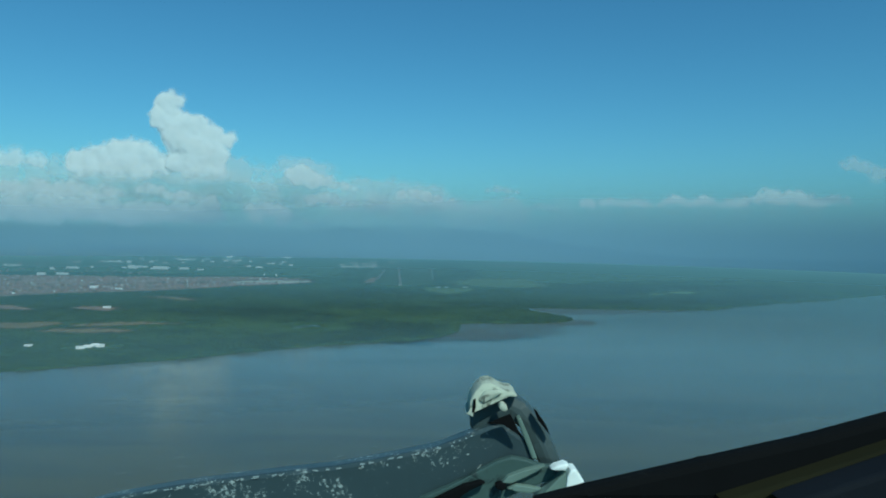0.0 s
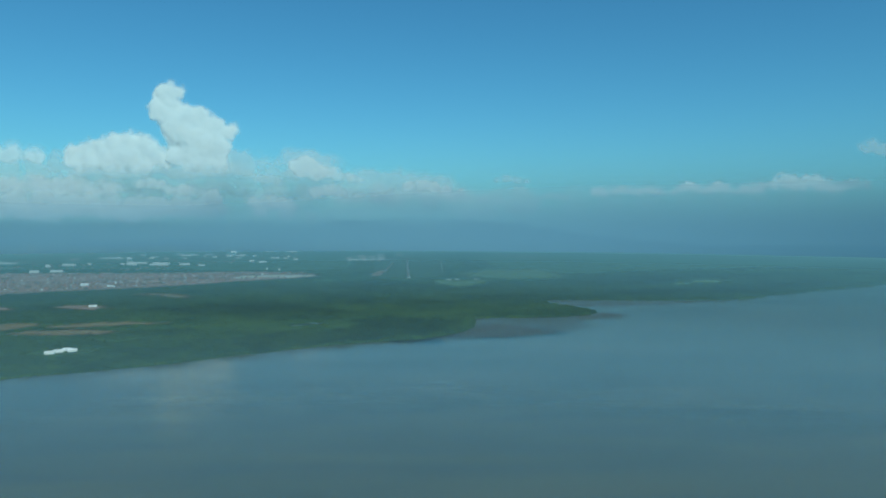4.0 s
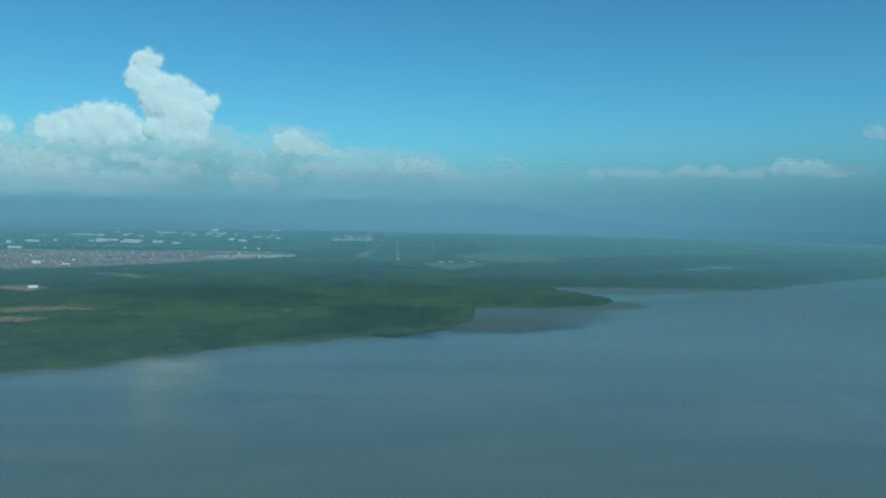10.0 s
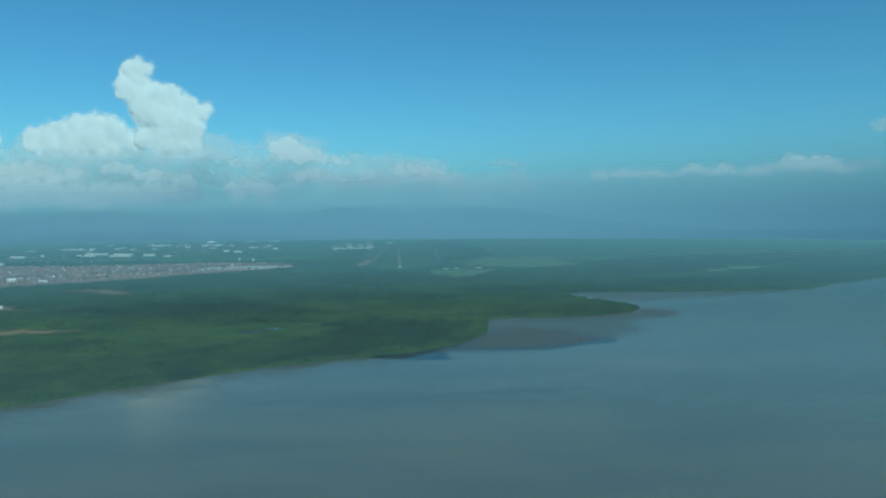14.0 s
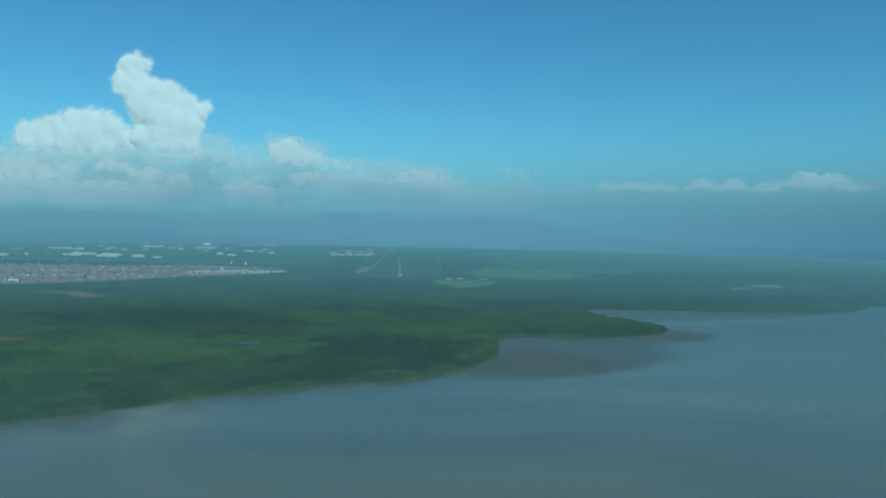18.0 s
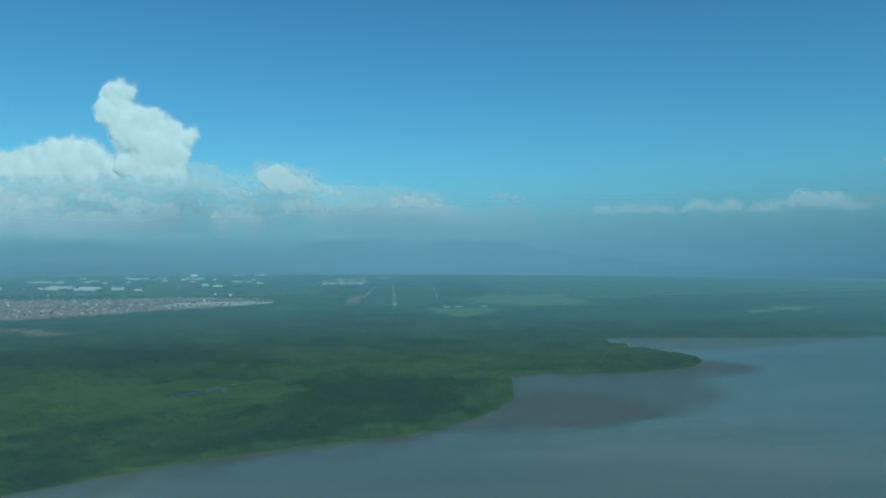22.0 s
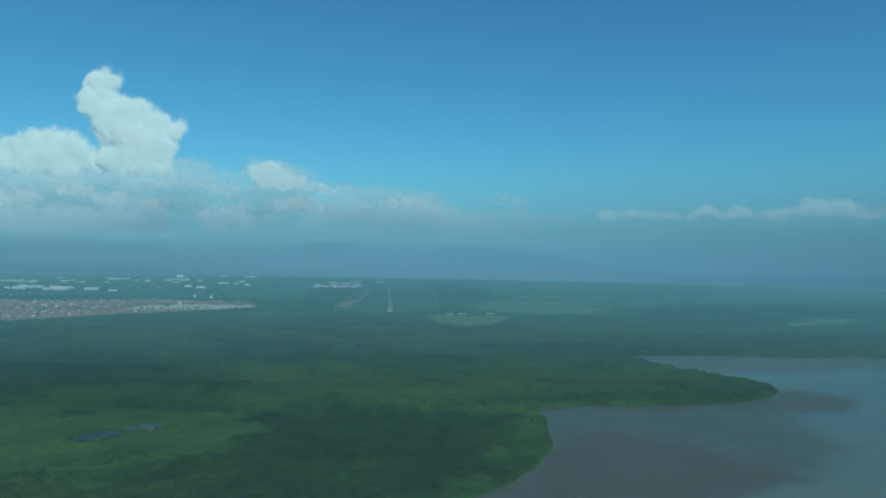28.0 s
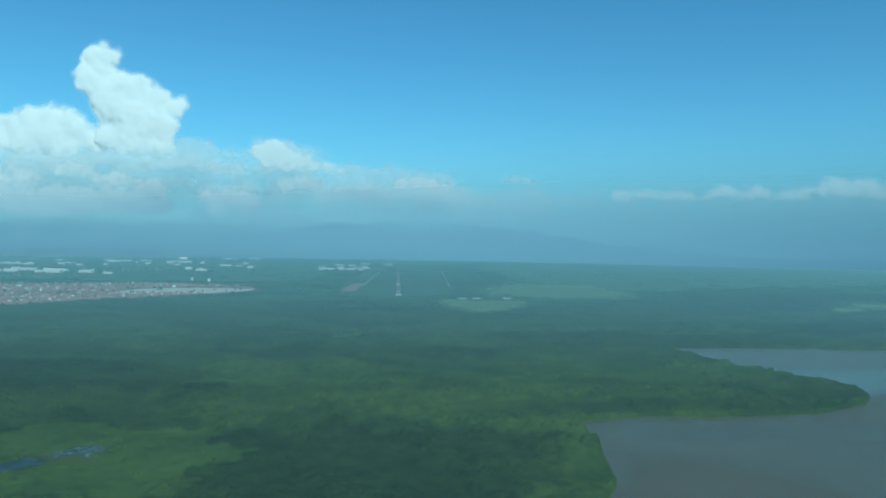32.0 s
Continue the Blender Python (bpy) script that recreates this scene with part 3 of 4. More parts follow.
# ---- hills ----
def mat_hill():
    """Wooded slopes that fade out with height, imitating low cloud round the summits."""
    m = Mat("misty_wooded_hill")
    p = m.pos()
    n = m.noise(p, 0.006, 6, 0.62, 0.4)
    c = m.ramp(n, [(0.35, (0.016, 0.036, 0.018)), (0.55, (0.034, 0.062, 0.026)), (0.72, (0.07, 0.085, 0.045))])
    m.set(c, 0.95, **{"Specular IOR Level": 0.05})
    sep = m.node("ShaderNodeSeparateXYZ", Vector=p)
    # mist over the slopes is put into the alpha
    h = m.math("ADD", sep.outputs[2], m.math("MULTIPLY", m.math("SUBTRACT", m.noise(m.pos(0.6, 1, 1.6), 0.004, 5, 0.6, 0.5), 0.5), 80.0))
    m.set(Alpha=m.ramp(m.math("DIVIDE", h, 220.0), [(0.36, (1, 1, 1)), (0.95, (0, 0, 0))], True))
    return m.m


HILL = mat_hill()


def hills(name, x0, x1, y0, heights, label, seed):
    nx, ny = 160, 14
    vs = []
    for j in range(ny):
        for i in range(nx):
            u, v = i / (nx - 1), j / (ny - 1)
            h = float(np.interp(u, [k / (len(heights) - 1) for k in range(len(heights))], heights))
            x, y = x0 + (x1 - x0) * u, y0 + 260 * v
            e = math.sin(0.5 * math.pi * v) ** 0.8
            e *= 1 + 0.4 * noise.fractal(Vector((x * 0.004, y * 0.006, seed)), 1.0, 2.0, 4)
            vs.append((x, y, h * e - 2))
    fs = [(j * nx + i, j * nx + i + 1, (j + 1) * nx + i + 1, (j + 1) * nx + i) for j in range(ny - 1) for i in range(nx - 1)]
    return tagged(mesh_object(name, vs, fs, HILL, None, smooth=True), label, "hills", kind="structure")


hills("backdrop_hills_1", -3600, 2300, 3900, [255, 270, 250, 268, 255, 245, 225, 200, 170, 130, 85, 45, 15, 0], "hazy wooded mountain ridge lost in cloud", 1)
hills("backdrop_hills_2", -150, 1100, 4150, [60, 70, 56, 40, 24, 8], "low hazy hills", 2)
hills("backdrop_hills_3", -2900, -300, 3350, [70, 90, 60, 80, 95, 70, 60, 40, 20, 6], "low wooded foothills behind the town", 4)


# ---- clouds ----
def icosphere(sub):
    bm = bmesh.new()
    bmesh.ops.create_icosphere(bm, subdivisions=sub, radius=1)
    bm.verts.ensure_lookup_table()
    r = [tuple(v.co) for v in bm.verts], [tuple(v.index for v in f.verts) for f in bm.faces]
    bm.free()
    return r


ICO = {k: icosphere(k) for k in (1, 2)}


def curl(x, z, scale, seed, octaves=4):
    """Fractal relief over a cloud's face."""
    return np.array([noise.fractal(Vector((u * scale, v * scale, seed * 3.7)), 0.9, 2.1, octaves) for u, v in zip(x.tolist(), z.tolist())])


def cloud(puffs, y, label, seed=0, mat=None, flat=0.6, soft=0.55, melt=None, crisp=1.0, blend=0.22, buds=0):
    """A cloud grown from main puffs (x, z, radius) into one billowing body with a face and a back.

    Its rim thins out over 'soft' radii, its base melts into haze between the two heights of 'melt', and each puff
    bears a number of smaller 'buds' on its upper side and its face.
    """
    mean = sum(p[2] for p in puffs) / len(puffs)
    rnd = random.Random(seed * 17 + 3)
    small = []
    for x, z, r in puffs:
        for _ in range(buds):
            a, d, q = rnd.uniform(-0.5, math.pi + 0.5), rnd.uniform(0.35, 0.85), rnd.uniform(0.26, 0.5)
            small.append((x + r * d * math.cos(a), z + r * d * math.sin(a), r * q))
    step = max(5.0, mean * 0.12)
    x0, x1 = min(p[0] - 2 * p[2] for p in puffs), max(p[0] + 2 * p[2] for p in puffs)
    z0, z1 = min(p[1] - 1.7 * p[2] for p in puffs), max(p[1] + 2 * p[2] for p in puffs)
    nx, nz = int((x1 - x0) / step) + 2, int((z1 - z0) / step) + 2
    gx, gz = (g.ravel() for g in np.meshgrid(np.linspace(x0, x1, nx), np.linspace(z0, z1, nz)))
    warp = 0.26 * mean * crisp
    wx = gx + warp * curl(gx, gz, 0.9 / mean, seed)
    wz = gz + warp * curl(gx, gz, 0.9 / mean, seed + 11)
    k = blend * mean

    def depth(px, pz, k, dull):
        grow = np.zeros(len(px))
        for x, z, r in puffs + (small if dull < 0.5 else []):
            d = np.sqrt((px - x) ** 2 + np.where(pz < z, (pz - z) / flat, pz - z) ** 2 + (dull * r) ** 2) - r * math.sqrt(1 + dull * dull)
            grow += np.exp(np.clip(-d / k, -40, 40))
        return k * np.log(grow + 1e-17) / mean

    deep = depth(wx, wz, k, 0.3)
    lump = 1 - 1.3 * np.abs(curl(gx, gz, 0.75 / mean, seed + 5, 2))
    deep += 0.22 * crisp * (lump - 0.8)
    edge = np.clip((deep + soft * 0.45) / soft, 0, 1)
    edge = edge * edge * (3 - 2 * edge)
    if melt:
        base = gz + 0.35 * mean * curl(gx, gz, 0.5 / mean, seed + 31, 3)
        f = np.clip((base - melt[0]) / (melt[1] - melt[0]), 0, 1)
        edge *= f * f * (3 - 2 * f)
    # domes of the puffs and their buds swell out of the face
    swell = np.zeros(len(gx))
    for x, z, r in puffs + small:
        swell += np.clip(r * (1 - ((wx - x) ** 2 + (wz - z) ** 2) / (1.5 * r * r)), 0, None) ** 4
    relief = 0.72 if mat is None else 0.3  # loose vapour has a flatter face
    bulge = relief * (0.6 * swell ** 0.25 + mean * 0.2 * crisp * curl(gx, gz, 0.5 / mean, seed + 21, 3))
    root = new("cloud")
    for name, way in (("face", -1.0), ("back", 0.45)) if mat is None else (("face", -1.0),):
        rim_of = edge if way < 0 else edge * np.clip((deep - 0.6) / 0.4, 0, 1)
        keep = np.zeros((nz, nx), bool)
        on = (rim_of > 0.015).reshape(nz, nx)
        keep[:-1, :-1] = on[:-1, :-1] | on[1:, :-1] | on[:-1, 1:] | on[1:, 1:]
        if not keep.any():
            continue
        vs = np.stack([gx, y + way * bulge, gz], -1)
        rows, cols = np.nonzero(keep[:-1, :-1])
        a = rows * nx + cols
        quads = np.stack([a, a + 1, a + nx + 1, a + nx], -1)
        used, back = np.unique(quads, return_inverse=True)
        quads = back.reshape(quads.shape)
        ob = mesh_object(name, vs[used].tolist(), quads.tolist() if way < 0 else quads[:, ::-1].tolist(), mat or SOFT, root, smooth=True)
        at = ob.data.attributes.new("edge", "FLOAT", "POINT")
        at.data.foreach_set("value", rim_of[used].astype(np.float32))
    return tagged(root, label, "cloud", "clouds along the horizon")


SOFT = mat_cloud("cumulus_vapour", 0.95, 0.5, 0.03, 1.22)
CRUMB = mat_cloud("ragged_vapour", 0.8, 0.8, 0.02, 1.18)
VEILED = mat_cloud("veiled_vapour", 0.4, 1.2, 0.014)
BANK = mat_cloud("bank_vapour", 0.9, 1.2, 0.01, 1.06)
LOOSE = mat_cloud("loose_vapour", 0.48, 1.7, 0.007)
PUFF = mat_cloud("small_cloud_vapour", 0.74, 1.5, 0.016, 1.25)
FAINT = mat_cloud("faint_vapour", 0.2, 0.8, 0.006)
cloud([(-1030, 676, 36), (-1008, 680, 33), (-1023, 641, 39), (-1000, 480, 34), (-1068, 618, 35), (-1046, 591, 48), (-1009, 564, 56), (-955, 581, 52), (-908, 563, 54), (-864, 549, 48), (-836, 522, 48), (-784, 510, 30), (-754, 516, 17), (-981, 522, 67), (-919, 491, 74), (-857, 467, 67), (-811, 448, 43), (-878, 420, 61), (-936, 428, 56), (-832, 395, 52), (-1030, 520, 28), (-982, 400, 52), (-909, 369, 65), (-837, 349, 61)],
      3130, "tall white towering cumulus cloud", 1, soft=0.75, melt=(301, 436), buds=3)
cloud([(-1412, 420, 32), (-1361, 418, 41), (-1299, 438, 41), (-1248, 455, 45), (-1187, 464, 45), (-1142, 456, 45), (-1101, 427, 50), (-1064, 396, 41), (-1036, 373, 24), (-1187, 409, 65), (-1269, 400, 65), (-1351, 387, 52), (-1116, 376, 48), (-1422, 382, 39), (-1249, 357, 56), (-1372, 349, 52), (-1147, 347, 48)],
      3130, "broad white cumulus cloud over the land", 2, soft=1.0, melt=(301, 415), buds=3)
cloud([(-1584, 411, 32), (-1653, 408, 41), (-1734, 407, 49), (-1814, 417, 61), (-1550, 393, 22), (-1940, 427, 78), (-2089, 413, 88)],
      3110, "soft white cumulus cloud low over the land", 3, PUFF, soft=1.2, melt=(262, 388), buds=2)
cloud([(-480, 405, 34), (-515, 384, 32), (-447, 385, 34), (-403, 363, 29), (-358, 350, 27), (-480, 358, 41), (-281, 330, 23), (-236, 319, 20), (-425, 341, 34), (-325, 330, 23)],
      3250, "small white cumulus cloud, ragged at its edge", 4, CRUMB, soft=1.2, melt=(271, 372), buds=3)
cloud([(-1417, 267, 42), (-1347, 263, 44), (-1278, 258, 38), (-1476, 259, 46), (-1555, 262, 55), (-1653, 256, 59), (-1750, 265, 63), (-1222, 248, 25)],
      3092, "pale ragged bank of cloud under the cumulus", 24, BANK, 0.7, 1.6, (218, 288), 1.4, 0.6)
cloud([(-1128, 289, 19), (-1088, 293, 21), (-1044, 292, 19), (-1008, 257, 25), (-953, 257, 32), (-907, 247, 27), (-873, 239, 19)], 3080, "small bright shreds of cloud under the cumulus", 25, BANK, 0.6, 1.8, (218, 284), 1.4, 0.6)
cloud([(-1338, 208, 42), (-1417, 206, 46), (-1239, 203, 36), (-1139, 205, 36), (-1049, 201, 34), (-1516, 204, 53), (-958, 202, 32), (-1634, 207, 59), (-867, 196, 27), (-1700, 168, 40), (-1595, 175, 46), (-1490, 159, 41), (-1385, 171, 31), (-1280, 173, 32), (-1175, 159, 40), (-1070, 173, 41), (-965, 171, 31), (-823, 230, 30), (-880, 178, 36), (-800, 172, 28)],
      3064, "low pale bank of cloud above the hills", 27, BANK, 0.7, 1.6, (98, 178), 1.4, 0.6)
cloud([(-671, 323, 20), (-627, 324, 22), (-584, 315, 20)], 3220, "small pale shred of cloud", 29, VEILED, 0.6, 1.8, None, 1.4, 0.6)
cloud([(-693, 222, 29), (-628, 229, 27), (-584, 218, 27), (-541, 205, 25), (-660, 166, 34), (-550, 160, 32), (-440, 152, 30)], 3220, "low pale shreds of cloud in the haze", 30, BANK, 0.6, 1.8, (110, 200), 1.4, 0.6)
cloud([(-432, 265, 27), (-366, 272, 29), (-311, 263, 25), (-234, 239, 27), (-168, 224, 31), (-106, 233, 34)], 3220, "pale shreds of cloud in the haze", 28, BANK, 0.6, 1.8, (195, 269), 1.4, 0.6)
cloud([(1142, 334, 25), (1174, 344, 28), (1206, 333, 21)], 4500, "small bright puff of cloud", 7, PUFF, 0.6, 1.5, (270, 322), 1.3, 0.6)
cloud([(1263, 346, 18), (1313, 357, 25), (1371, 346, 25), (1428, 341, 25), (1486, 355, 25), (1544, 347, 21), (1589, 339, 15)], 4500, "small ragged white cloud in a row", 8, PUFF, 0.6, 2.0, (275, 335), 1.3, 0.7)
cloud([(1646, 343, 15), (1704, 370, 25), (1749, 383, 31), (1794, 365, 25), (1840, 348, 18), (1885, 365, 28), (1937, 378, 34), (1982, 361, 28)], 4500, "small ragged white cloud in a row", 9, PUFF, 0.6, 2.0, (275, 345), 1.3, 0.7)
cloud([(2035, 349, 21), (2093, 363, 28), (2152, 358, 28), (2210, 379, 34)], 4480, "small ragged white cloud in a row", 10, PUFF, 0.6, 2.0, (280, 350), 1.3, 0.7)
cloud([(2269, 386, 37), (2328, 413, 40), (2387, 402, 43), (2453, 391, 37), (2512, 411, 40), (2572, 394, 37), (2632, 370, 25), (2705, 378, 31), (2784, 393, 37), (2871, 388, 31)], 4460, "wider ragged white cloud in a row", 11, PUFF, 0.6, 2.0, (285, 365), 1.3, 0.7)
cloud([(2748, 606, 36), (2800, 612, 44), (2850, 600, 44), (2915, 580, 44), (3010, 560, 52), (3120, 560, 52), (2950, 520, 46)], 4300, "lone soft white cumulus cloud over the sea", 12, VEILED, 0.6, 1.3, melt=(440, 590), blend=0.4)
cloud([(-23, 339, 30), (47, 346, 37), (117, 335, 35), (187, 314, 33), (268, 304, 28)], 4000, "small pale cumulus in the haze", 23, BANK, 0.7, 1.1, (245, 338), 1.2, 0.4)
# looser, softer vapour under and between the cumulus
cloud([(30, 345, 32), (110, 340, 36), (180, 330, 30), (-40, 318, 38), (-130, 312, 42), (-220, 305, 42), (240, 300, 36), (330, 290, 36), (440, 285, 36), (540, 285, 34), (100, 270, 60), (-100, 260, 60)], 4450, "low pale bank of soft cloud", 6, LOOSE, 0.6, 1.0, (190, 300), 1.0, 0.35)
cloud([(526, 409, 18), (588, 417, 25), (656, 412, 25), (713, 404, 18)], 4500, "faint thin shred of cloud", 13, VEILED, 0.5, 1.8, None, 1.3, 0.9)
cloud([(815, 308, 18), (865, 315, 25), (922, 307, 21), (972, 299, 15)], 4500, "faint thin shred of low cloud", 16, VEILED, 0.5, 1.8, None, 1.3, 0.9)
DECK = [(-2300 + 118 * k + 34 * math.sin(k * 2.3), 318 + 22 * math.sin(k * 1.7) - 5.5 * max(0, k - 11), 78 + 14 * math.sin(k * 3.1)) for k in range(22)]
cloud([(x * 1.23, (z - 105) * 1.23 + 105, s * 1.23) for x, z, s in DECK], 4200, "low pale deck of soft cloud", 14, LOOSE, 0.9, 0.9, (220, 345), 1.0, 0.45)
DECK2 = [(-2300 + 135 * k, 240 + 14 * math.sin(k * 2.1) - 1.5 * k, 84 + 8 * math.sin(k * 1.3)) for k in range(22)]
cloud([(x * 1.215, (z - 105) * 1.215 + 105, s * 1.215) for x, z, s in DECK2], 4300, "low grey hazy deck of soft cloud", 15, LOOSE, 0.9, 0.9, (120, 250), 1.0, 0.45)
SKIRT = [(-1560 + 100 * k, 378 + 16 * math.sin(k * 1.9), 64 + 8 * math.sin(k * 2.7)) for k in range(13)]
cloud([(x * 1.238, (z - 105) * 1.238 + 105, s * 1.238) for x, z, s in SKIRT], 4100, "soft shaded vapour under the cumulus towers", 17, LOOSE, 0.8, 0.9, (320, 445), 1.0, 0.45)
MIST_EAST = [(1050 + 240 * k, 300 + 9 * k, 90) for k in range(8)]
cloud(MIST_EAST, 4650, "pale mist under the small clouds", 19, FAINT, 0.9, 1.6, None, 0.5)

# ---- buildings ----
def gable(name, w, d, h, rise, wallmat, roofmat, over=0.25):
    """A plain building: walls and a pitched roof."""
    root = new(name)
    bm = bmesh.new()
    bmesh.ops.create_cube(bm, size=1)
    bmesh.ops.scale(bm, vec=(w, d, h), verts=bm.verts)
    bmesh.ops.translate(bm, vec=(0, 0, h / 2), verts=bm.verts)
    part("wall", bm, wallmat, root)
    bm = bmesh.new()
    a, b = w / 2 + over, d / 2 + over
    lo = [bm.verts.new(v) for v in ((-a, -b, h), (a, -b, h), (a, b, h), (-a, b, h))]
    up = [bm.verts.new(v) for v in ((-a, -b, h + 0.15), (a, -b, h + 0.15), (a, b, h + 0.15), (-a, b, h + 0.15))]
    r = [bm.verts.new((-a, 0, h + rise)), bm.verts.new((a, 0, h + rise))]
    for f in ((lo[3], lo[2], lo[1], lo[0]), (lo[0], lo[1], up[1], up[0]), (lo[2], lo[3], up[3], up[2]), (lo[1], lo[2], up[2], r[1], up[1]), (lo[3], lo[0], up[0], r[0], up[3]), (up[0], up[1], r[1], r[0]), (up[2], up[3], r[0], r[1])):
        bm.faces.new(f)
    part("roof", bm, roofmat, root)
    return root


def put(proto, x, y, turn, z=0.6):
    return copy_thing(proto, pose(x, y, z, 0, 0, turn))


rnd = random.Random(4)
KINDS = [(gable("house", 5, 3.6, 2.1, 1.1, WALL, TILE), "small house with a red clay-tile roof"),
         (gable("house", 6, 4, 2.3, 1.0, WALL, TILE2), "small house with a faded pinkish roof"),
         (gable("house", 4.6, 3.8, 2.2, 0.8, PALE, PALE), "small white house with a pale sheet roof"),
         (gable("house", 7, 4, 2.5, 0.9, WALL, ZINC), "long house with a grey zinc roof")]
TOWN = [(-1500, 1030), (-1000, 1195), (-746, 1360), (-584, 1468), (-463, 1548), (-367, 1650), (-290, 1740), (-430, 1760), (-420, 1850), (-290, 1900), (-273, 1945), (-437, 1950), (-684, 1900), (-1039, 1875), (-1700, 1790)]
for ob, lab in KINDS:
    tagged(ob, lab, "house", "houses of the town")
n, used = 0, [0] * 4
while n < 280:
    x = rnd.uniform(-1000, -250)
    y = rnd.uniform(1250, 1950)
    if not inside(TOWN, np.array([x]), np.array([y]))[0]:
        continue
    k = rnd.choices(range(4), (5, 5, 1, 1))[0]
    m = pose(x, y, 0.6, 0, 0, 27 + rnd.choice((0, 90)) + rnd.gauss(0, 5))
    if used[k] == 0:
        KINDS[k][0].matrix_world = m
    else:
        copy_thing(KINDS[k][0], m)
    used[k] += 1
    n += 1

# the rest of the town, too many and too small to count
def house_sea(name, count, poly, box, mats, label, seed, size):
    r = np.random.RandomState(seed)
    xs, ys = r.uniform(box[0], box[1], count * 4), r.uniform(box[2], box[3], count * 4)
    thick = np.array([noise.fractal(Vector((a * 0.014, c * 0.009, seed)), 0.9, 2.1, 3) for a, c in zip(xs, ys)])
    keep = inside(poly, xs, ys) & (thick > r.uniform(-0.75, 0.35, len(xs)))
    xs, ys = xs[keep][:count], ys[keep][:count]
    vs, fs, mi = [], [], []
    for x, y in zip(xs, ys):
        w, d, h = r.uniform(*size), r.uniform(size[0] * 0.8, size[1] * 0.7), r.uniform(1.6, 2.8)
        a = radians(27) + r.choice((0, math.pi / 2)) + r.normal(0, 0.08)
        c, s = math.cos(a), math.sin(a)
        o = len(vs)
        for u, v, z in ((-w, -d, 0), (w, -d, 0), (w, d, 0), (-w, d, 0), (-w, -d, h), (w, -d, h), (w, d, h), (-w, d, h), (-w, 0, h + 0.8), (w, 0, h + 0.8)):
            vs.append((x + (u * c - v * s) / 2, y + (u * s + v * c) / 2, 0.5 + z))
        k = r.choice(len(mats) - 1, p=[0.43, 0.4, 0.09, 0.08]) + 1
        for f, q in (((0, 1, 5, 4), 0), ((1, 2, 6, 9, 5), 0), ((2, 3, 7, 6), 0), ((3, 0, 4, 8, 7), 0), ((4, 5, 9, 8), k), ((6, 7, 8, 9), k)):
            fs.append(tuple(o + i for i in f))
            mi.append(q)
    ob = mesh_object(name, vs, fs, mats[0])
    for m in mats[1:]:
        ob.data.materials.append(m)
    ob.data.polygons.foreach_set("material_index", mi)
    return tagged(ob, label, "houses", kind="stuff")


house_sea("town_houses", 14000, TOWN, (-1600, -250, 1040, 1960), (WALL, TILE, TILE2, PALE, ZINC), "dense low houses with red, pink and white roofs", 3, (1.5, 3.3))
FAR = [(-2600, 2050), (-700, 2000), (-600, 2400), (-420, 2900), (-420, 3500), (-2600, 3500)]
house_sea("far_houses", 1300, FAR, (-2600, -420, 2000, 3500), (WALL, TILE2, TILE, PALE, ZINC), "scattered far houses in haze", 8, (2.5, 5.5))

# white sheds and halls
SHEDS = [(-1103, 2721, 52, 16), (-1060, 2700, 30, 12), (-860, 2367, 46, 14), (-791, 2356, 40, 14), (-771, 2280, 42, 12), (-977, 2829, 26, 12), (-903, 3034, 40, 14), (-840, 3060, 30, 12),
         (-931, 3371, 34, 14), (-880, 3380, 60, 14), (-815, 3362, 30, 14), (-640, 3380, 60, 14), (-560, 3390, 40, 14), (-760, 3130, 36, 14), (-402, 2066, 4, 2), (-363, 2039, 4, 2),
         (-915, 1952, 26, 10), (-960, 1930, 22, 10), (-1180, 2620, 30, 10), (-700, 2300, 24, 10), (-650, 1520, 16, 7), (-590, 1500, 12, 6), (-1020, 2240, 34, 12), (-1240, 2330, 44, 14)]
more = random.Random(15)
for cx, cy, sx, sy, count in ((-1080, 2720, 60, 50, 6), (-830, 2360, 90, 40, 9), (-780, 2720, 150, 60, 8), (-900, 3020, 160, 30, 9), (-640, 2960, 110, 40, 7), (-1150, 2250, 140, 60, 8), (-560, 2500, 90, 50, 4)):
    for _ in range(count):
        SHEDS.append((more.gauss(cx, sx), more.gauss(cy, sy), more.choice((7, 9, 12, 16, 24)), more.uniform(4, 8)))
hall = tagged(gable("warehouse", 1, 0.34, 3, 2.2, PALE, PALE, 0.0), "long white sheet-roofed warehouse at the town", "warehouse", "white warehouses")
for k, (x, y, w, d) in enumerate(SHEDS):
    m = pose(x, y, 0.6, 0, 0, rnd.uniform(-6, 10)) @ Matrix.Diagonal((w * more.uniform(0.8, 1.3), d * 3.2, more.uniform(0.6, 1.25), 1))
    if k == 0:
        hall.matrix_world = m
    else:
        c = copy_thing(hall, m)
        c.matrix_world = m
# airport halls
TERM = [(-215, 2660, 34, 12), (-178, 2690, 26, 12), (-150, 2650, 30, 10), (-206, 2960, 40, 12), (-160, 2900, 34, 12), (-122, 2820, 30, 10), (-133, 3080, 40, 16), (-54, 3090, 34, 16), (-110, 2740, 22, 10), (-240, 2780, 26, 10), (-222, 2610, 16, 6), (-196, 2630, 20, 6), (-170, 2615, 14, 5), (-140, 2700, 20, 6), (-185, 2760, 24, 7), (-118, 2640, 18, 5)]
term = tagged(gable("hangar", 1, 0.34, 3.6, 1.2, PALE, PALE, 0.0), "white airport hangar with a shallow pitched roof", "hangar", "airport hangars")
for k, (x, y, w, d) in enumerate(TERM):
    m = pose(x, y, 0.6, 0, 0, rnd.uniform(-4, 6)) @ Matrix.Diagonal((w * 0.8, d * 3.0, 0.8, 1))
    if k == 0:
        term.matrix_world = m
    else:
        c = copy_thing(term, m)
        c.matrix_world = m
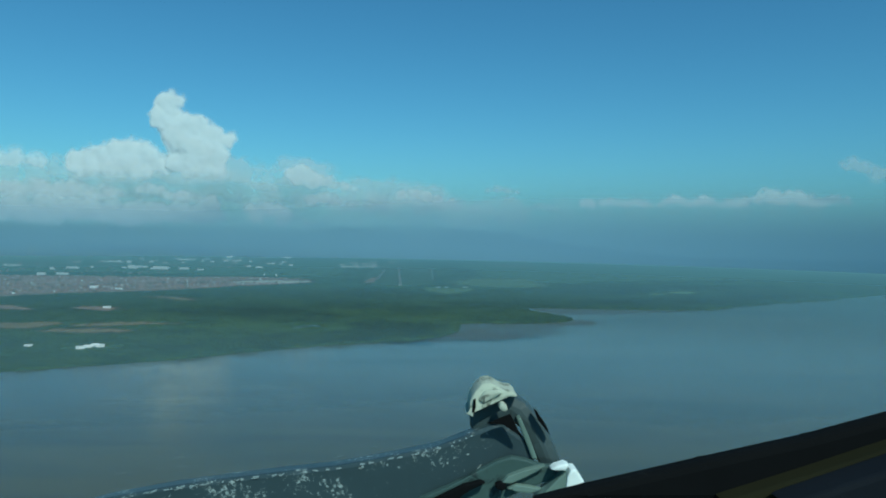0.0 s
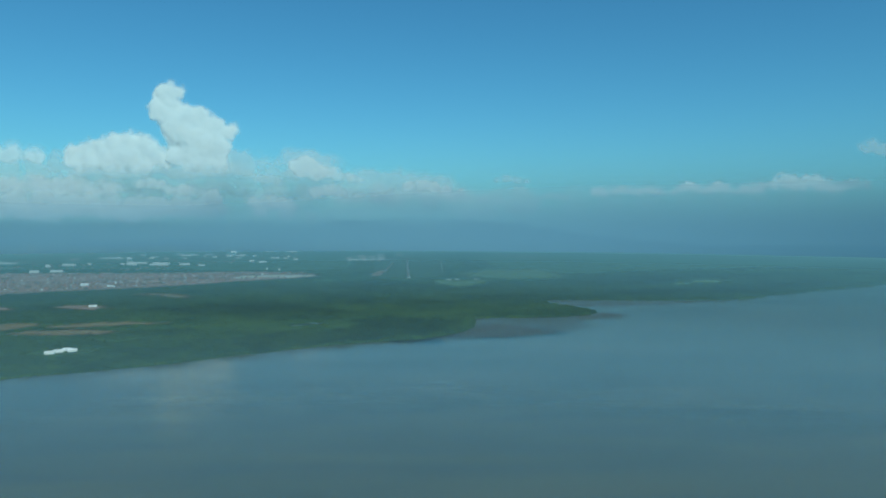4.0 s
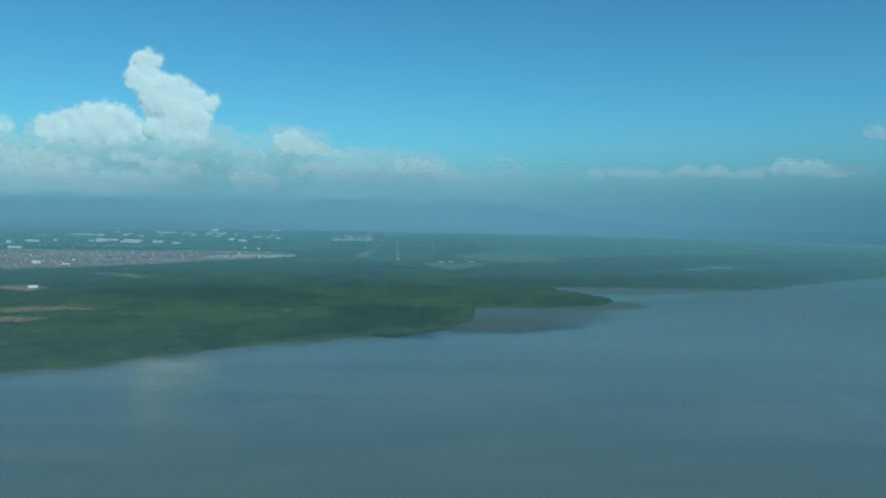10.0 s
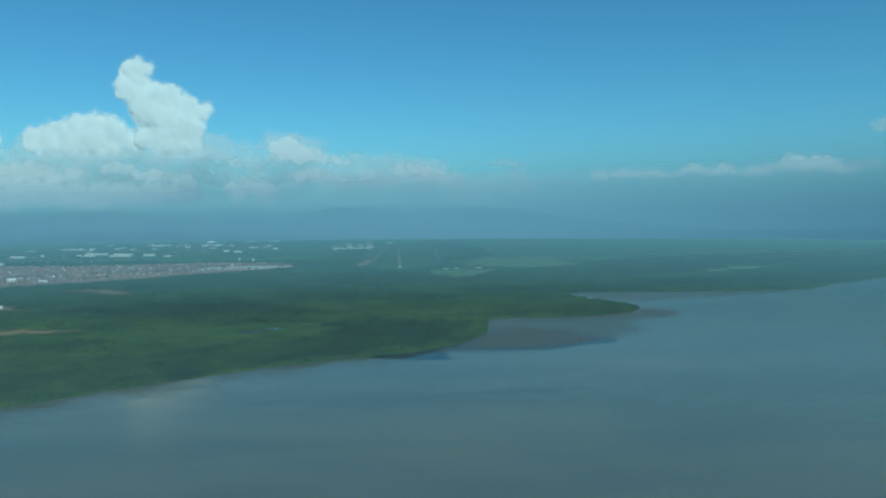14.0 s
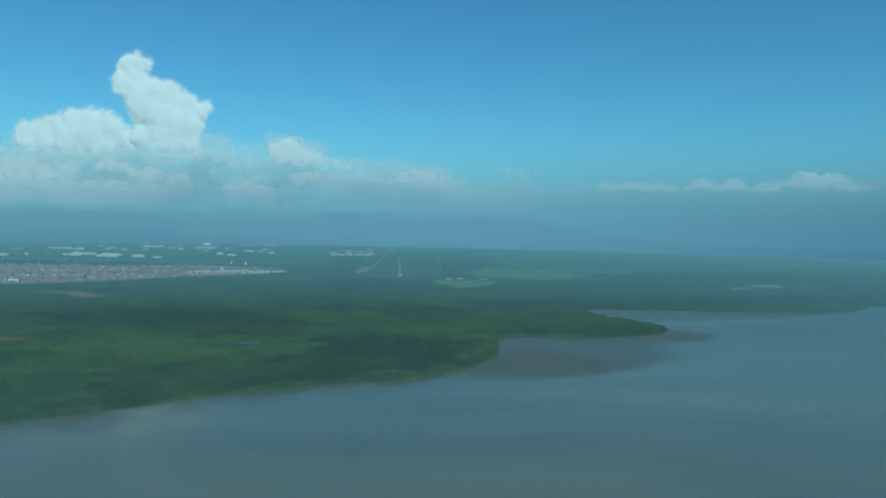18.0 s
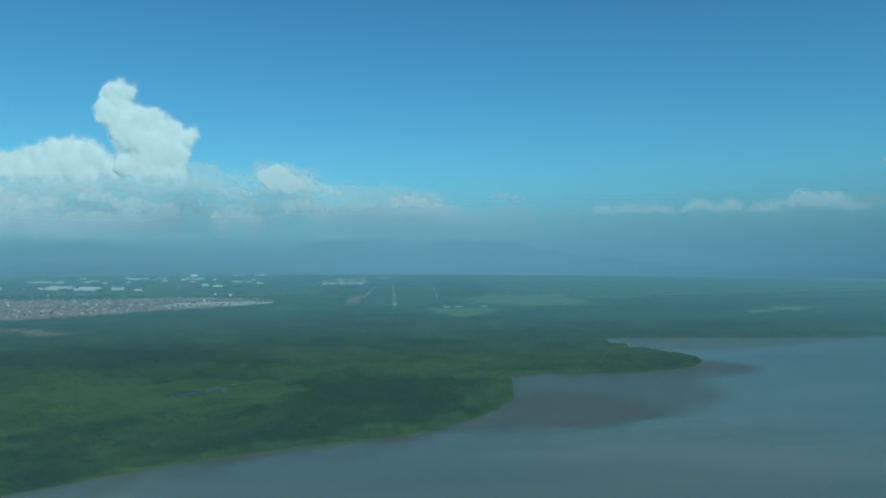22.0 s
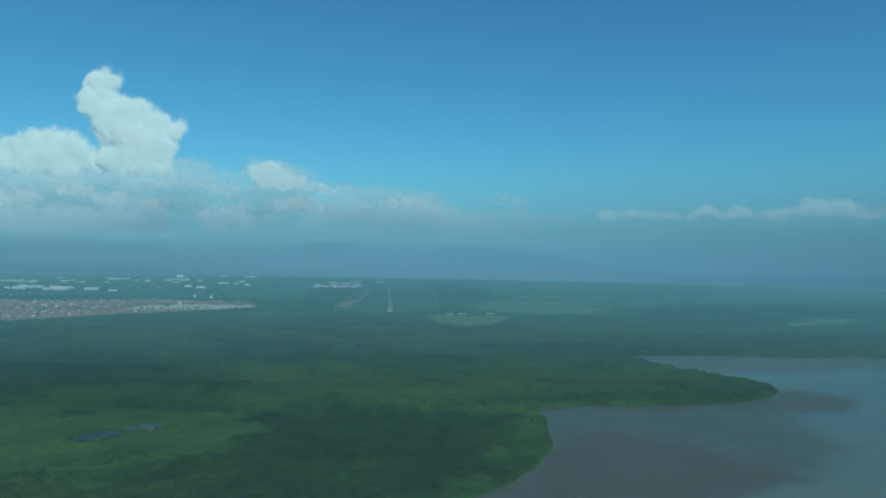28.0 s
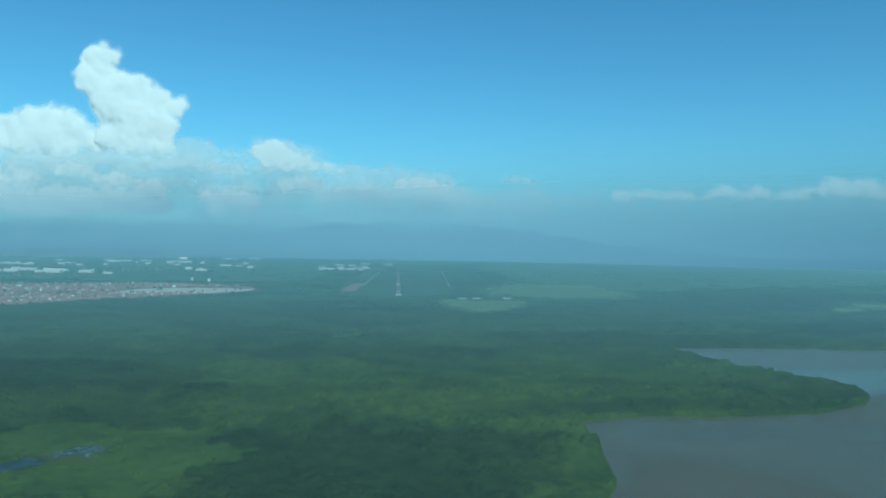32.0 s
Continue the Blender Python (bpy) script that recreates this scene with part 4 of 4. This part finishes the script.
# buildings by the shore and in the fields
farm = tagged(gable("farm_shed", 11, 5, 2.1, 0.9, PALE, PALE), "white shed standing in a bare reddish field", "shed")
farm.matrix_world = pose(-474, 1160, 0.64, 0, 0, 12)
plant = tagged(gable("shrimp_shed", 8, 4.5, 2.0, 0.9, PALE, PALE), "white sheds by the shore, among trees", "shed", "white sheds by the shore")
plant.matrix_world = pose(-341, 768, 0.6, 0, 0, 15)
for x, y, a in ((-337, 777, 20), (-333, 786, 5), (-326, 781, 30), (-398, 775, 8)):
    put(plant, x, y, a)
barn = tagged(gable("barn", 12, 2.4, 0.9, 0.35, PALE, ZINC), "long white barn at a dry field's edge", "barn", "white barns")
barn.matrix_world = pose(84, 1712, 0.66, 0, 0, 2)
for x, y, a in ((104, 1717, 9), (150, 1726, -4)):
    put(barn, x, y, a, 0.66)

# ---- trees ----
def grove(name, xs, ys, rs, mat, label, seed, height=0.34, fine=1):
    """Many low crowns, uneven in outline, joined."""
    r = np.random.RandomState(seed)
    base, faces = ICO[fine]
    b = np.array(base)
    f = np.array(faces)
    n = len(xs)
    v = b[None] * (1 + r.uniform(-0.28, 0.28, (n, len(b), 1)))
    v = v * rs[:, None, None] * np.array([1, 1, height])
    v += np.stack([xs, ys, 0.5 + rs * height * 0.55 + r.uniform(0, 0.6, n) * rs * height], -1)[:, None, :]
    ff = (f[None] + (np.arange(n) * len(b))[:, None, None]).reshape(-1, 3)
    me = bpy.data.meshes.new(name)
    me.vertices.add(n * len(b))
    me.vertices.foreach_set("co", v.astype(np.float32).ravel())
    me.loops.add(ff.size)
    me.loops.foreach_set("vertex_index", ff.astype(np.int32).ravel())
    me.polygons.add(len(ff))
    me.polygons.foreach_set("loop_start", np.arange(0, ff.size, 3, dtype=np.int32))
    me.update()
    me.shade_smooth()
    me.materials.append(mat)
    return tagged(new(name, me), label, "trees", kind="stuff")


def scatter(count, box, seed, lo, hi, gaps=0.0):
    r = np.random.RandomState(seed)
    x, y = r.uniform(box[0], box[1], count), r.uniform(box[2], box[3], count)
    ok = inside(landpoly, x, y)
    for fpoly in FIELDS:
        ok &= ~inside(fpoly, x, y)
    if gaps:
        g = np.array([noise.fractal(Vector((a * 0.012, c * 0.012, seed)), 1.0, 2.0, 3) for a, c in zip(x, y)])
        ok &= g > gaps + r.uniform(-0.35, 0.35, count)
    x, y = x[ok], y[ok]
    return x, y, (lo + (hi - lo) * r.uniform(0, 1, len(x)) ** 2.2) * r.uniform(0.75, 1.25, len(x))


# outlines within which the canopy is coloured darker
DARK_PATCHES = [
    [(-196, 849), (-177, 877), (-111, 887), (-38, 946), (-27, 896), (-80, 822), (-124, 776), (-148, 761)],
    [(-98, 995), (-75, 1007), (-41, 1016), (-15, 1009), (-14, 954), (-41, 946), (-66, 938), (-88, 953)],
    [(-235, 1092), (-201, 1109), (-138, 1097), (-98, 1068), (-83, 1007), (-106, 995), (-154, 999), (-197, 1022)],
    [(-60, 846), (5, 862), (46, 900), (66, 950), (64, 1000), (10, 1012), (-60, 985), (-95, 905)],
    # this one is a cloud's shadow, painted as darker leaves
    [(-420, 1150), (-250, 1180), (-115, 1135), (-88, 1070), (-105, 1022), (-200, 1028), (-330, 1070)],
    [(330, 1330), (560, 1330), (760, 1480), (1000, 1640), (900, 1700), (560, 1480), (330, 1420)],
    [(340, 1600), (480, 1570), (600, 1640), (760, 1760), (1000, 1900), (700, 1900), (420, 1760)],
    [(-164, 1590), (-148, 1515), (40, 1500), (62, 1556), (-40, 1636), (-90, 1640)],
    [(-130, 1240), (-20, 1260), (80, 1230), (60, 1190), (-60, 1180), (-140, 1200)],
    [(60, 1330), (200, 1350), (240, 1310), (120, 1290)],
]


def hashed(i, j, seed):
    """A steady number from 0 to 1 for each cell of the plan."""
    h = (i.astype(np.int64) * 374761393 + j.astype(np.int64) * 668265263 + seed * 974634777) & 0x7FFFFFFF
    h = ((h ^ (h >> 13)) * 1274126177) & 0x7FFFFFFF
    return ((h ^ (h >> 16)) & 0xFFFF) / 65535.0


def rolling(x, y, size, seed):
    """Smooth noise over the plan, from 0 to 1, with lumps of the given size."""
    u, v = x / size, y / size
    i, j = np.floor(u), np.floor(v)
    a, b = u - i, v - j
    a, b = a * a * (3 - 2 * a), b * b * (3 - 2 * b)
    lo = hashed(i, j, seed) * (1 - a) + hashed(i + 1, j, seed) * a
    hi = hashed(i, j + 1, seed) * (1 - a) + hashed(i + 1, j + 1, seed) * a
    return lo * (1 - b) + hi * b


def crowns(x, y, cell, seed):
    """Rounded crowns, one to a cell: their height from 0 to 1 and a number for each crown."""
    i0, j0 = np.floor(x / cell), np.floor(y / cell)
    best, tone = np.full(x.shape, -9.0), np.zeros(x.shape)
    for di in (-1, 0, 1):
        for dj in (-1, 0, 1):
            i, j = i0 + di, j0 + dj
            cx, cy = (i + hashed(i, j, seed)) * cell, (j + hashed(i, j, seed + 1)) * cell
            big = 0.55 + 0.75 * hashed(i, j, seed + 2)
            h = big - ((x - cx) ** 2 + (y - cy) ** 2) / (cell * cell * (0.5 + 0.5 * big))
            nearer = h > best
            best = np.where(nearer, h, best)
            tone = np.where(nearer, hashed(i, j, seed + 3), tone)
    return np.clip(best, 0, None), tone


def canopy(name, box, step, cell, tall, label, seed):
    """A closed leafy canopy of many crowns over a stretch of the land, with low glades."""
    xs, ys = np.arange(box[0], box[1] + step, step), np.arange(box[2], box[3] + step, step)
    gx, gy = np.meshgrid(xs, ys)
    nx = len(xs)
    gx, gy = gx.ravel(), gy.ravel()
    gx, gy = gx + (hashed(gx * 9, gy * 9, 1) - 0.5) * step * 0.7, gy + (hashed(gx * 9, gy * 9, 2) - 0.5) * step * 0.7
    on = inside(landpoly, gx, gy)
    sx, sy = (g + 12 * (rolling(gx, gy, 7, k) - 0.5) + 26 * (rolling(gx, gy, 22, k + 4) - 0.5) for g, k in ((gx, 8), (gy, 9)))
    bare, low = np.zeros(len(gx), bool), np.zeros(len(gx), bool)
    for poly in FIELDS:
        bare |= inside(poly, sx, sy)
    for poly in REED_BEDS:
        low |= inside(poly, sx, sy)
    c1, tone = crowns(gx, gy, cell, seed)
    c2, tone2 = crowns(gx, gy, cell * 0.45, seed + 20)
    stand = 0.6 * rolling(gx, gy, 34, seed + 40) + 0.4 * rolling(gx, gy, 11, seed + 41)
    grow = np.clip((stand - 0.3) / 0.35, 0.2, 1.0) * np.where(low, 0.3, 1.0)
    h = tall * grow * (0.15 + 0.62 * c1 + 0.5 * c2 + 0.22 * rolling(gx, gy, step * 2.2, seed + 50))
    z = np.where(bare, 0.3, 0.52 + h)
    rim = (gx < box[0] + step * 0.6) | (gx > box[1] - step * 0.4) | (gy < box[2] + step * 0.6) | (gy > box[3] - step * 0.4)
    z = np.where(on, np.where(rim, 0.3, z), -0.4)
    keep = on & ~bare
    a = (np.arange(len(ys) - 1)[:, None] * nx + np.arange(nx - 1)[None]).ravel()
    quads = np.stack([a, a + 1, a + nx + 1, a + nx], -1)
    quads = quads[keep[quads].any(1)]
    used, back = np.unique(quads, return_inverse=True)
    quads = back.reshape(quads.shape).astype(np.int32)
    co = np.stack([gx, gy, z], -1)[used]
    me = bpy.data.meshes.new(name)
    me.vertices.add(len(co))
    me.vertices.foreach_set("co", co.astype(np.float32).ravel())
    me.loops.add(quads.size)
    me.loops.foreach_set("vertex_index", quads.ravel())
    me.polygons.add(len(quads))
    me.polygons.foreach_set("loop_start", np.arange(0, quads.size, 4, dtype=np.int32))
    mid = co[quads].mean(1)
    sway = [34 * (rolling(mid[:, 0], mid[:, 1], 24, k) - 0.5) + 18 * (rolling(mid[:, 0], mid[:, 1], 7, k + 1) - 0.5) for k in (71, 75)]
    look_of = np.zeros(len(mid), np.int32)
    for poly in DARK_PATCHES:
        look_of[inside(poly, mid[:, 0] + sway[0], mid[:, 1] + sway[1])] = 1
    look_of[low[used][quads].all(1)] = 2
    me.polygons.foreach_set("material_index", look_of)
    me.update()
    me.shade_smooth()
    me.materials.append(LEAFY)
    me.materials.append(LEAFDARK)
    me.materials.append(REEDY)
    at = me.attributes.new("tone", "FLOAT", "POINT")
    at.data.foreach_set("value", (0.45 * tone + 0.55 * tone2)[used].astype(np.float32))
    return tagged(new(name, me), label, "trees", kind="stuff")


canopy("mangrove_wood", (-263, 133, 832, 1093), 0.65, 4.2, 2.7, "dense green mangrove crowns round the cove", 100)
canopy("shore_wood", (-263, 60, 690, 837), 0.9, 4.2, 2.7, "green trees along the shore", 100)
canopy("swamp_wood", (-343, 292, 1087, 1340), 1.2, 4.2, 2.7, "green woods of the swamp behind the cove", 100)
canopy("headland_wood", (127, 292, 1005, 1093), 0.9, 4.2, 2.7, "green mangrove crowns on the headland's tip", 100)
canopy("coast_wood", (-700, -257, 500, 1093), 1.5, 4.2, 2.7, "green woods along the far shore", 100)
canopy("inland_wood", (-700, 300, 1334, 1640), 2.2, 5.5, 2.2, "green woods between the swamp and the airfield", 150)
canopy("bay_wood", (286, 1000, 1240, 1900), 2.6, 6.0, 2.2, "green woods behind the inner bay", 160)
canopy("west_wood", (-700, -337, 1087, 1340), 2.2, 5.5, 2.2, "green woods before the town", 170)
x, y, s = scatter(9000, (-700, 900, 1640, 2000), 23, 0.9, 2.0, 0.05)
grove("airfield_wood", x, y, s, CANOPY, "scattered inland woods", 33, 0.16)
x, y, s = scatter(9000, (-260, 80, 1480, 1650), 25, 1.3, 3.0)
dk = inside([(-164, 1590), (-148, 1515), (40, 1500), (62, 1556), (-40, 1636), (-90, 1640)], x, y)
grove("dark_tree_belt", x[dk], y[dk], s[dk], DARKTREE, "dark belt of trees before the airfield", 35)
r = np.random.RandomState(27)
x, y = r.uniform(-1300, -230, 5200), r.uniform(1150, 1960, 5200)
ok = inside(TOWN, x, y) & (np.array([noise.noise(Vector((a * 0.012, c * 0.02, 3))) for a, c in zip(x, y)]) > -0.05)
grove("town_trees", x[ok], y[ok], r.uniform(0.9, 1.9, int(ok.sum())), CANOPY, "green trees between the houses of the town", 36, 0.7)
x, y = r.uniform(-430, -225, 90), r.uniform(1600, 1900, 90)
ok = inside([(-430, 1740), (-330, 1640), (-270, 1620), (-215, 1740), (-225, 1890), (-300, 1890), (-400, 1860)], x, y)
grove("clearing_trees", x[ok], y[ok], r.uniform(1.2, 2.6, int(ok.sum())), DARKTREE, "dark green trees dotted over the sandy clearing", 40, 0.6)
x, y, s = scatter(5000, (-2600, 1500, 2000, 3000), 28, 3, 7, 0.32)
grove("far_woods", x, y, s, CANOPY, "far hazy clumps of wood on the plain", 37, 0.18)
x, y, s = scatter(420, (-230, 90, 940, 1240), 29, 0.5, 1.1, 0.18)
grove("dark_bushes", x, y, s, CANOPY, "scattered dark low bushes standing out of the swamp", 38, 0.6, 2)

# ---- foam on the water ----
r = np.random.RandomState(12)
vs, fs = [], []
for k in range(130):
    if k % 2:
        x, y = r.uniform(-260, 60), r.uniform(280, 520)
    else:
        x, y = r.uniform(60, 420), r.uniform(330, 760)
    L, w = r.uniform(2.0, 9.0), r.uniform(0.08, 0.26)
    a = radians(24 + r.normal(0, 10))
    n = 6
    o = len(vs)
    for i in range(n + 1):
        u = (i / n - 0.5) * L
        h = w * math.sin(math.pi * (0.06 + 0.88 * i / n)) * r.uniform(0.5, 1.3)
        for v in (-h, h):
            vs.append((x + u * math.cos(a) - v * math.sin(a), y + u * math.sin(a) + v * math.cos(a), 0.34))
    fs += [(o + 2 * i, o + 2 * i + 2, o + 2 * i + 3, o + 2 * i + 1) for i in range(n)]
tagged(mesh_object("foam", vs, fs, mat_paint("sea_foam", (0.26, 0.29, 0.27), 0.8)), "thin pale foam streaks on the water", "foam", kind="stuff")

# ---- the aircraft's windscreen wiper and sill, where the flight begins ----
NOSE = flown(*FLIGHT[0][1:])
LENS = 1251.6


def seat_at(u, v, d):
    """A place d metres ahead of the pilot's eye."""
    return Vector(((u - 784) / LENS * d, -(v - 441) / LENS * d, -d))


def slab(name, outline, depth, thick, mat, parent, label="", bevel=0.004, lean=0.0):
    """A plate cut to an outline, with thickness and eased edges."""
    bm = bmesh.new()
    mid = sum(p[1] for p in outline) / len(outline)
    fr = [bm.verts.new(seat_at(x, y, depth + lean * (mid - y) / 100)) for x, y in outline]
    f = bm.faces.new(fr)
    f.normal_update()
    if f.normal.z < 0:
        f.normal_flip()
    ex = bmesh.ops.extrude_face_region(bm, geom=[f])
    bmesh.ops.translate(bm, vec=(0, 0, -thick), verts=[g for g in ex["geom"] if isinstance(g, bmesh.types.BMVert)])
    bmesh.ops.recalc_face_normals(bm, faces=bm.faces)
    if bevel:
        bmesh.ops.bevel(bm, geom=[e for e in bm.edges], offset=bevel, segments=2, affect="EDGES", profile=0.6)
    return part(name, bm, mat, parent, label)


def mat_chipped(name, col, chip, amount, rough=0.4, gloss=0.3, grain=95):
    m = Mat(name)
    p = m.obj()
    n = m.noise(p, grain, 8, 0.7, 0.6)
    w = m.noise(p, 14, 4, 0.6)
    mask = m.ramp(m.math("ADD", m.math("MULTIPLY", n, 0.6), m.math("MULTIPLY", w, 0.4)), [(amount, (0, 0, 0)), (amount + 0.04, (1, 1, 1))])
    m.set(m.mix(mask, m.mix(w, col, tuple(v * 1.7 for v in col)), chip), rough, **{"Specular IOR Level": gloss})
    m.bump(mask, 0.3, 0.002)
    return m.m


# arm and joint paint lightened to hold the pale veil of the glass
BLADE = mat_chipped("chipped_black_paint", (0.026, 0.044, 0.05), (0.3, 0.37, 0.36), 0.57, 0.38, 0.45, 170)
TUBE = mat_chipped("worn_dark_grey_paint", (0.04, 0.06, 0.063), (0.012, 0.018, 0.02), 0.6, 0.5, 0.35, 60)
STEEL = mat_chipped("grey_green_steel", (0.036, 0.064, 0.06), (0.018, 0.034, 0.034), 0.57, 0.45, 0.3, 40)
# pale steel of the linkage; also the painted shade on the bracket's side
PALESTEEL_SHADE = mat_chipped("pale_green_steel_and_shade", (0.1, 0.15, 0.13), (0.05, 0.08, 0.075), 0.62, 0.45, 0.3, 60)
CHIP = mat_chipped("bare_pale_metal", (0.2, 0.25, 0.25), (0.08, 0.1, 0.1), 0.56, 0.6, 0.3, 120)
TAPE = mat_chipped("old_white_sealant", (0.29, 0.33, 0.27), (0.12, 0.14, 0.115), 0.56, 0.9, 0.2, 60)
BRACKET = mat_chipped("white_enamel", (0.6, 0.66, 0.64), (0.25, 0.29, 0.28), 0.68, 0.3, 0.3, 40)
# seal, panel and coaming colours are darkened to include the cockpit's shade
RUBBER = mat_chipped("black_rubber_seal", (0.004, 0.0046, 0.005), (0.01, 0.011, 0.011), 0.6, 0.85, 0.05)
PANEL = mat_chipped("dark_panel", (0.006, 0.008, 0.011), (0.012, 0.016, 0.02), 0.6, 0.8, 0.08)
COAMING = mat_chipped("olive_coaming", (0.012, 0.0125, 0.006), (0.02, 0.02, 0.01), 0.6, 0.9, 0.08)
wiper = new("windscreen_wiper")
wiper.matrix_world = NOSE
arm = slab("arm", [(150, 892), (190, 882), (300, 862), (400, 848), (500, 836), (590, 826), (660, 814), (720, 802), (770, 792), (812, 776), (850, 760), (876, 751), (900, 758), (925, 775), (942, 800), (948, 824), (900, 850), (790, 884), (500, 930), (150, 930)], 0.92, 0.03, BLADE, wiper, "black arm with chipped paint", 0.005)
# bright chips along the arm's upper edge and over its face
rnd = random.Random(9)
top = ((190, 884), (300, 864), (400, 850), (500, 838), (590, 829), (660, 817), (720, 805), (770, 795), (812, 779), (850, 764))
for k in range(64):
    x = 200 + 650 * rnd.random() ** 0.7
    edge_y = float(np.interp(x, [q[0] for q in top], [q[1] for q in top]))
    down = rnd.choice((1.5, 2.5, rnd.uniform(5, 50)))
    w, h = rnd.uniform(1.5, 7 if down < 3 else 4), rnd.uniform(0.7, 2.2)
    a = radians(-10 + rnd.gauss(0, 8 if down < 3 else 45))
    pts = []
    for n in range(6):
        q, g = math.tau * n / 6, rnd.uniform(0.35, 1.3)
        u, v = w * g * math.cos(q), h * g * math.sin(q)
        pts.append((x + u * math.cos(a) - v * math.sin(a), edge_y + down + u * math.sin(a) + v * math.cos(a)))
    slab("paint_chip", pts, 0.9185, 0.004, CHIP, arm, "bare pale patch where paint has chipped off", 0)
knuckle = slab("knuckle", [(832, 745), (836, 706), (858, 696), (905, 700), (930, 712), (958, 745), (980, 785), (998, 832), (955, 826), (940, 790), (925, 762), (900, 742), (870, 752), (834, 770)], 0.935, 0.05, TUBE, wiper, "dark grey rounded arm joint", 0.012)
slab("rim_strip", [(915, 742), (922, 740), (936, 772), (950, 808), (951, 814), (942, 813), (930, 782)], 0.915, 0.02, PALESTEEL_SHADE, knuckle, "pale worn rim of the joint", 0.002)
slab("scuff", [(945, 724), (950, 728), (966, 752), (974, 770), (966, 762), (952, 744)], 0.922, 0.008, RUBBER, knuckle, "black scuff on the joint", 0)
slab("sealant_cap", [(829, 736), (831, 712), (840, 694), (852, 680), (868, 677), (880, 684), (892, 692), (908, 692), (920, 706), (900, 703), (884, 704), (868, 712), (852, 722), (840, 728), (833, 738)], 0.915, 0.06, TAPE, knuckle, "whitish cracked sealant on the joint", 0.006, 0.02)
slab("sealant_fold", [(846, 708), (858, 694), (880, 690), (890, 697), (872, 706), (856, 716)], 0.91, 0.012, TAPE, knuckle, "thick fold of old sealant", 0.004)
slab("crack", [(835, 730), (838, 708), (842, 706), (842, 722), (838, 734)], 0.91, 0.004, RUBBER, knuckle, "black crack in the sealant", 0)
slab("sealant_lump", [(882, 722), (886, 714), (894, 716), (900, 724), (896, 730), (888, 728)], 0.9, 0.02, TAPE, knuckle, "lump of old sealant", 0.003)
# thin black plate stands in for the shade of the hollow
slab("joint_shade", [(864, 750), (884, 741), (903, 734), (908, 742), (922, 772), (906, 762), (890, 752)], 0.9, 0.004, RUBBER, knuckle, "black plate painting the shade in the hollow under the joint", 0)
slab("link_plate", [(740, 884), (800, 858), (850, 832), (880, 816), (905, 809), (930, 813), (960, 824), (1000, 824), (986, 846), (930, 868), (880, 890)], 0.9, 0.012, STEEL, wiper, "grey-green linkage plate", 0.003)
slab("link_fin", [(888, 856), (898, 844), (930, 832), (966, 824), (960, 830), (930, 846), (905, 857)], 0.89, 0.012, PALESTEEL_SHADE, wiper, "pale green folded fin of the linkage", 0.002)
slab("link_foot", [(898, 866), (912, 858), (940, 862), (960, 866), (940, 874), (916, 872)], 0.888, 0.01, PALESTEEL_SHADE, wiper, "pale foot of the linkage", 0.002)
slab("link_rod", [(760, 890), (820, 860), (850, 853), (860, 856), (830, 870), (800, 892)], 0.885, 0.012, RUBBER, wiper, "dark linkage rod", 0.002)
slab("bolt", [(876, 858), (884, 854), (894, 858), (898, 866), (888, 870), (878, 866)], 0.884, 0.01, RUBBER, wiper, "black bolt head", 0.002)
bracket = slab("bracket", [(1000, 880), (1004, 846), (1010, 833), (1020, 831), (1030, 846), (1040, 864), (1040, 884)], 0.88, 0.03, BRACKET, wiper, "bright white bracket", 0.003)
# same white bracket: the shade on this side is put into the colour
slab("bracket_side", [(948, 886), (968, 868), (990, 846), (1003, 836), (1003, 846), (999, 886)], 0.882, 0.03, PALESTEEL_SHADE, bracket, "white bracket's side with its shade painted in", 0.002)
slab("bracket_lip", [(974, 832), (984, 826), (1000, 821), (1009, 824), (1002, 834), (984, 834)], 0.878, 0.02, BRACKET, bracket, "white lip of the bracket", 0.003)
tagged(wiper, "black aircraft windscreen wiper with chipped paint and white bracket", "wiper")
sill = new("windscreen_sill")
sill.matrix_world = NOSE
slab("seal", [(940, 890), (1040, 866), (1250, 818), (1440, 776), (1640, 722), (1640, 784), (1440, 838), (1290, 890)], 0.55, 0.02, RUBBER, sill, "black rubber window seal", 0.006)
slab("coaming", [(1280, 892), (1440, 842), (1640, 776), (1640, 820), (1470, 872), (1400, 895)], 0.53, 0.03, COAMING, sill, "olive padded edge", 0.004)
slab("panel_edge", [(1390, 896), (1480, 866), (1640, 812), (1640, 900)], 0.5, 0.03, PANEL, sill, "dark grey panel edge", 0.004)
tagged(sill, "dark rubber-edged lower windscreen sill of the aircraft", "window sill")
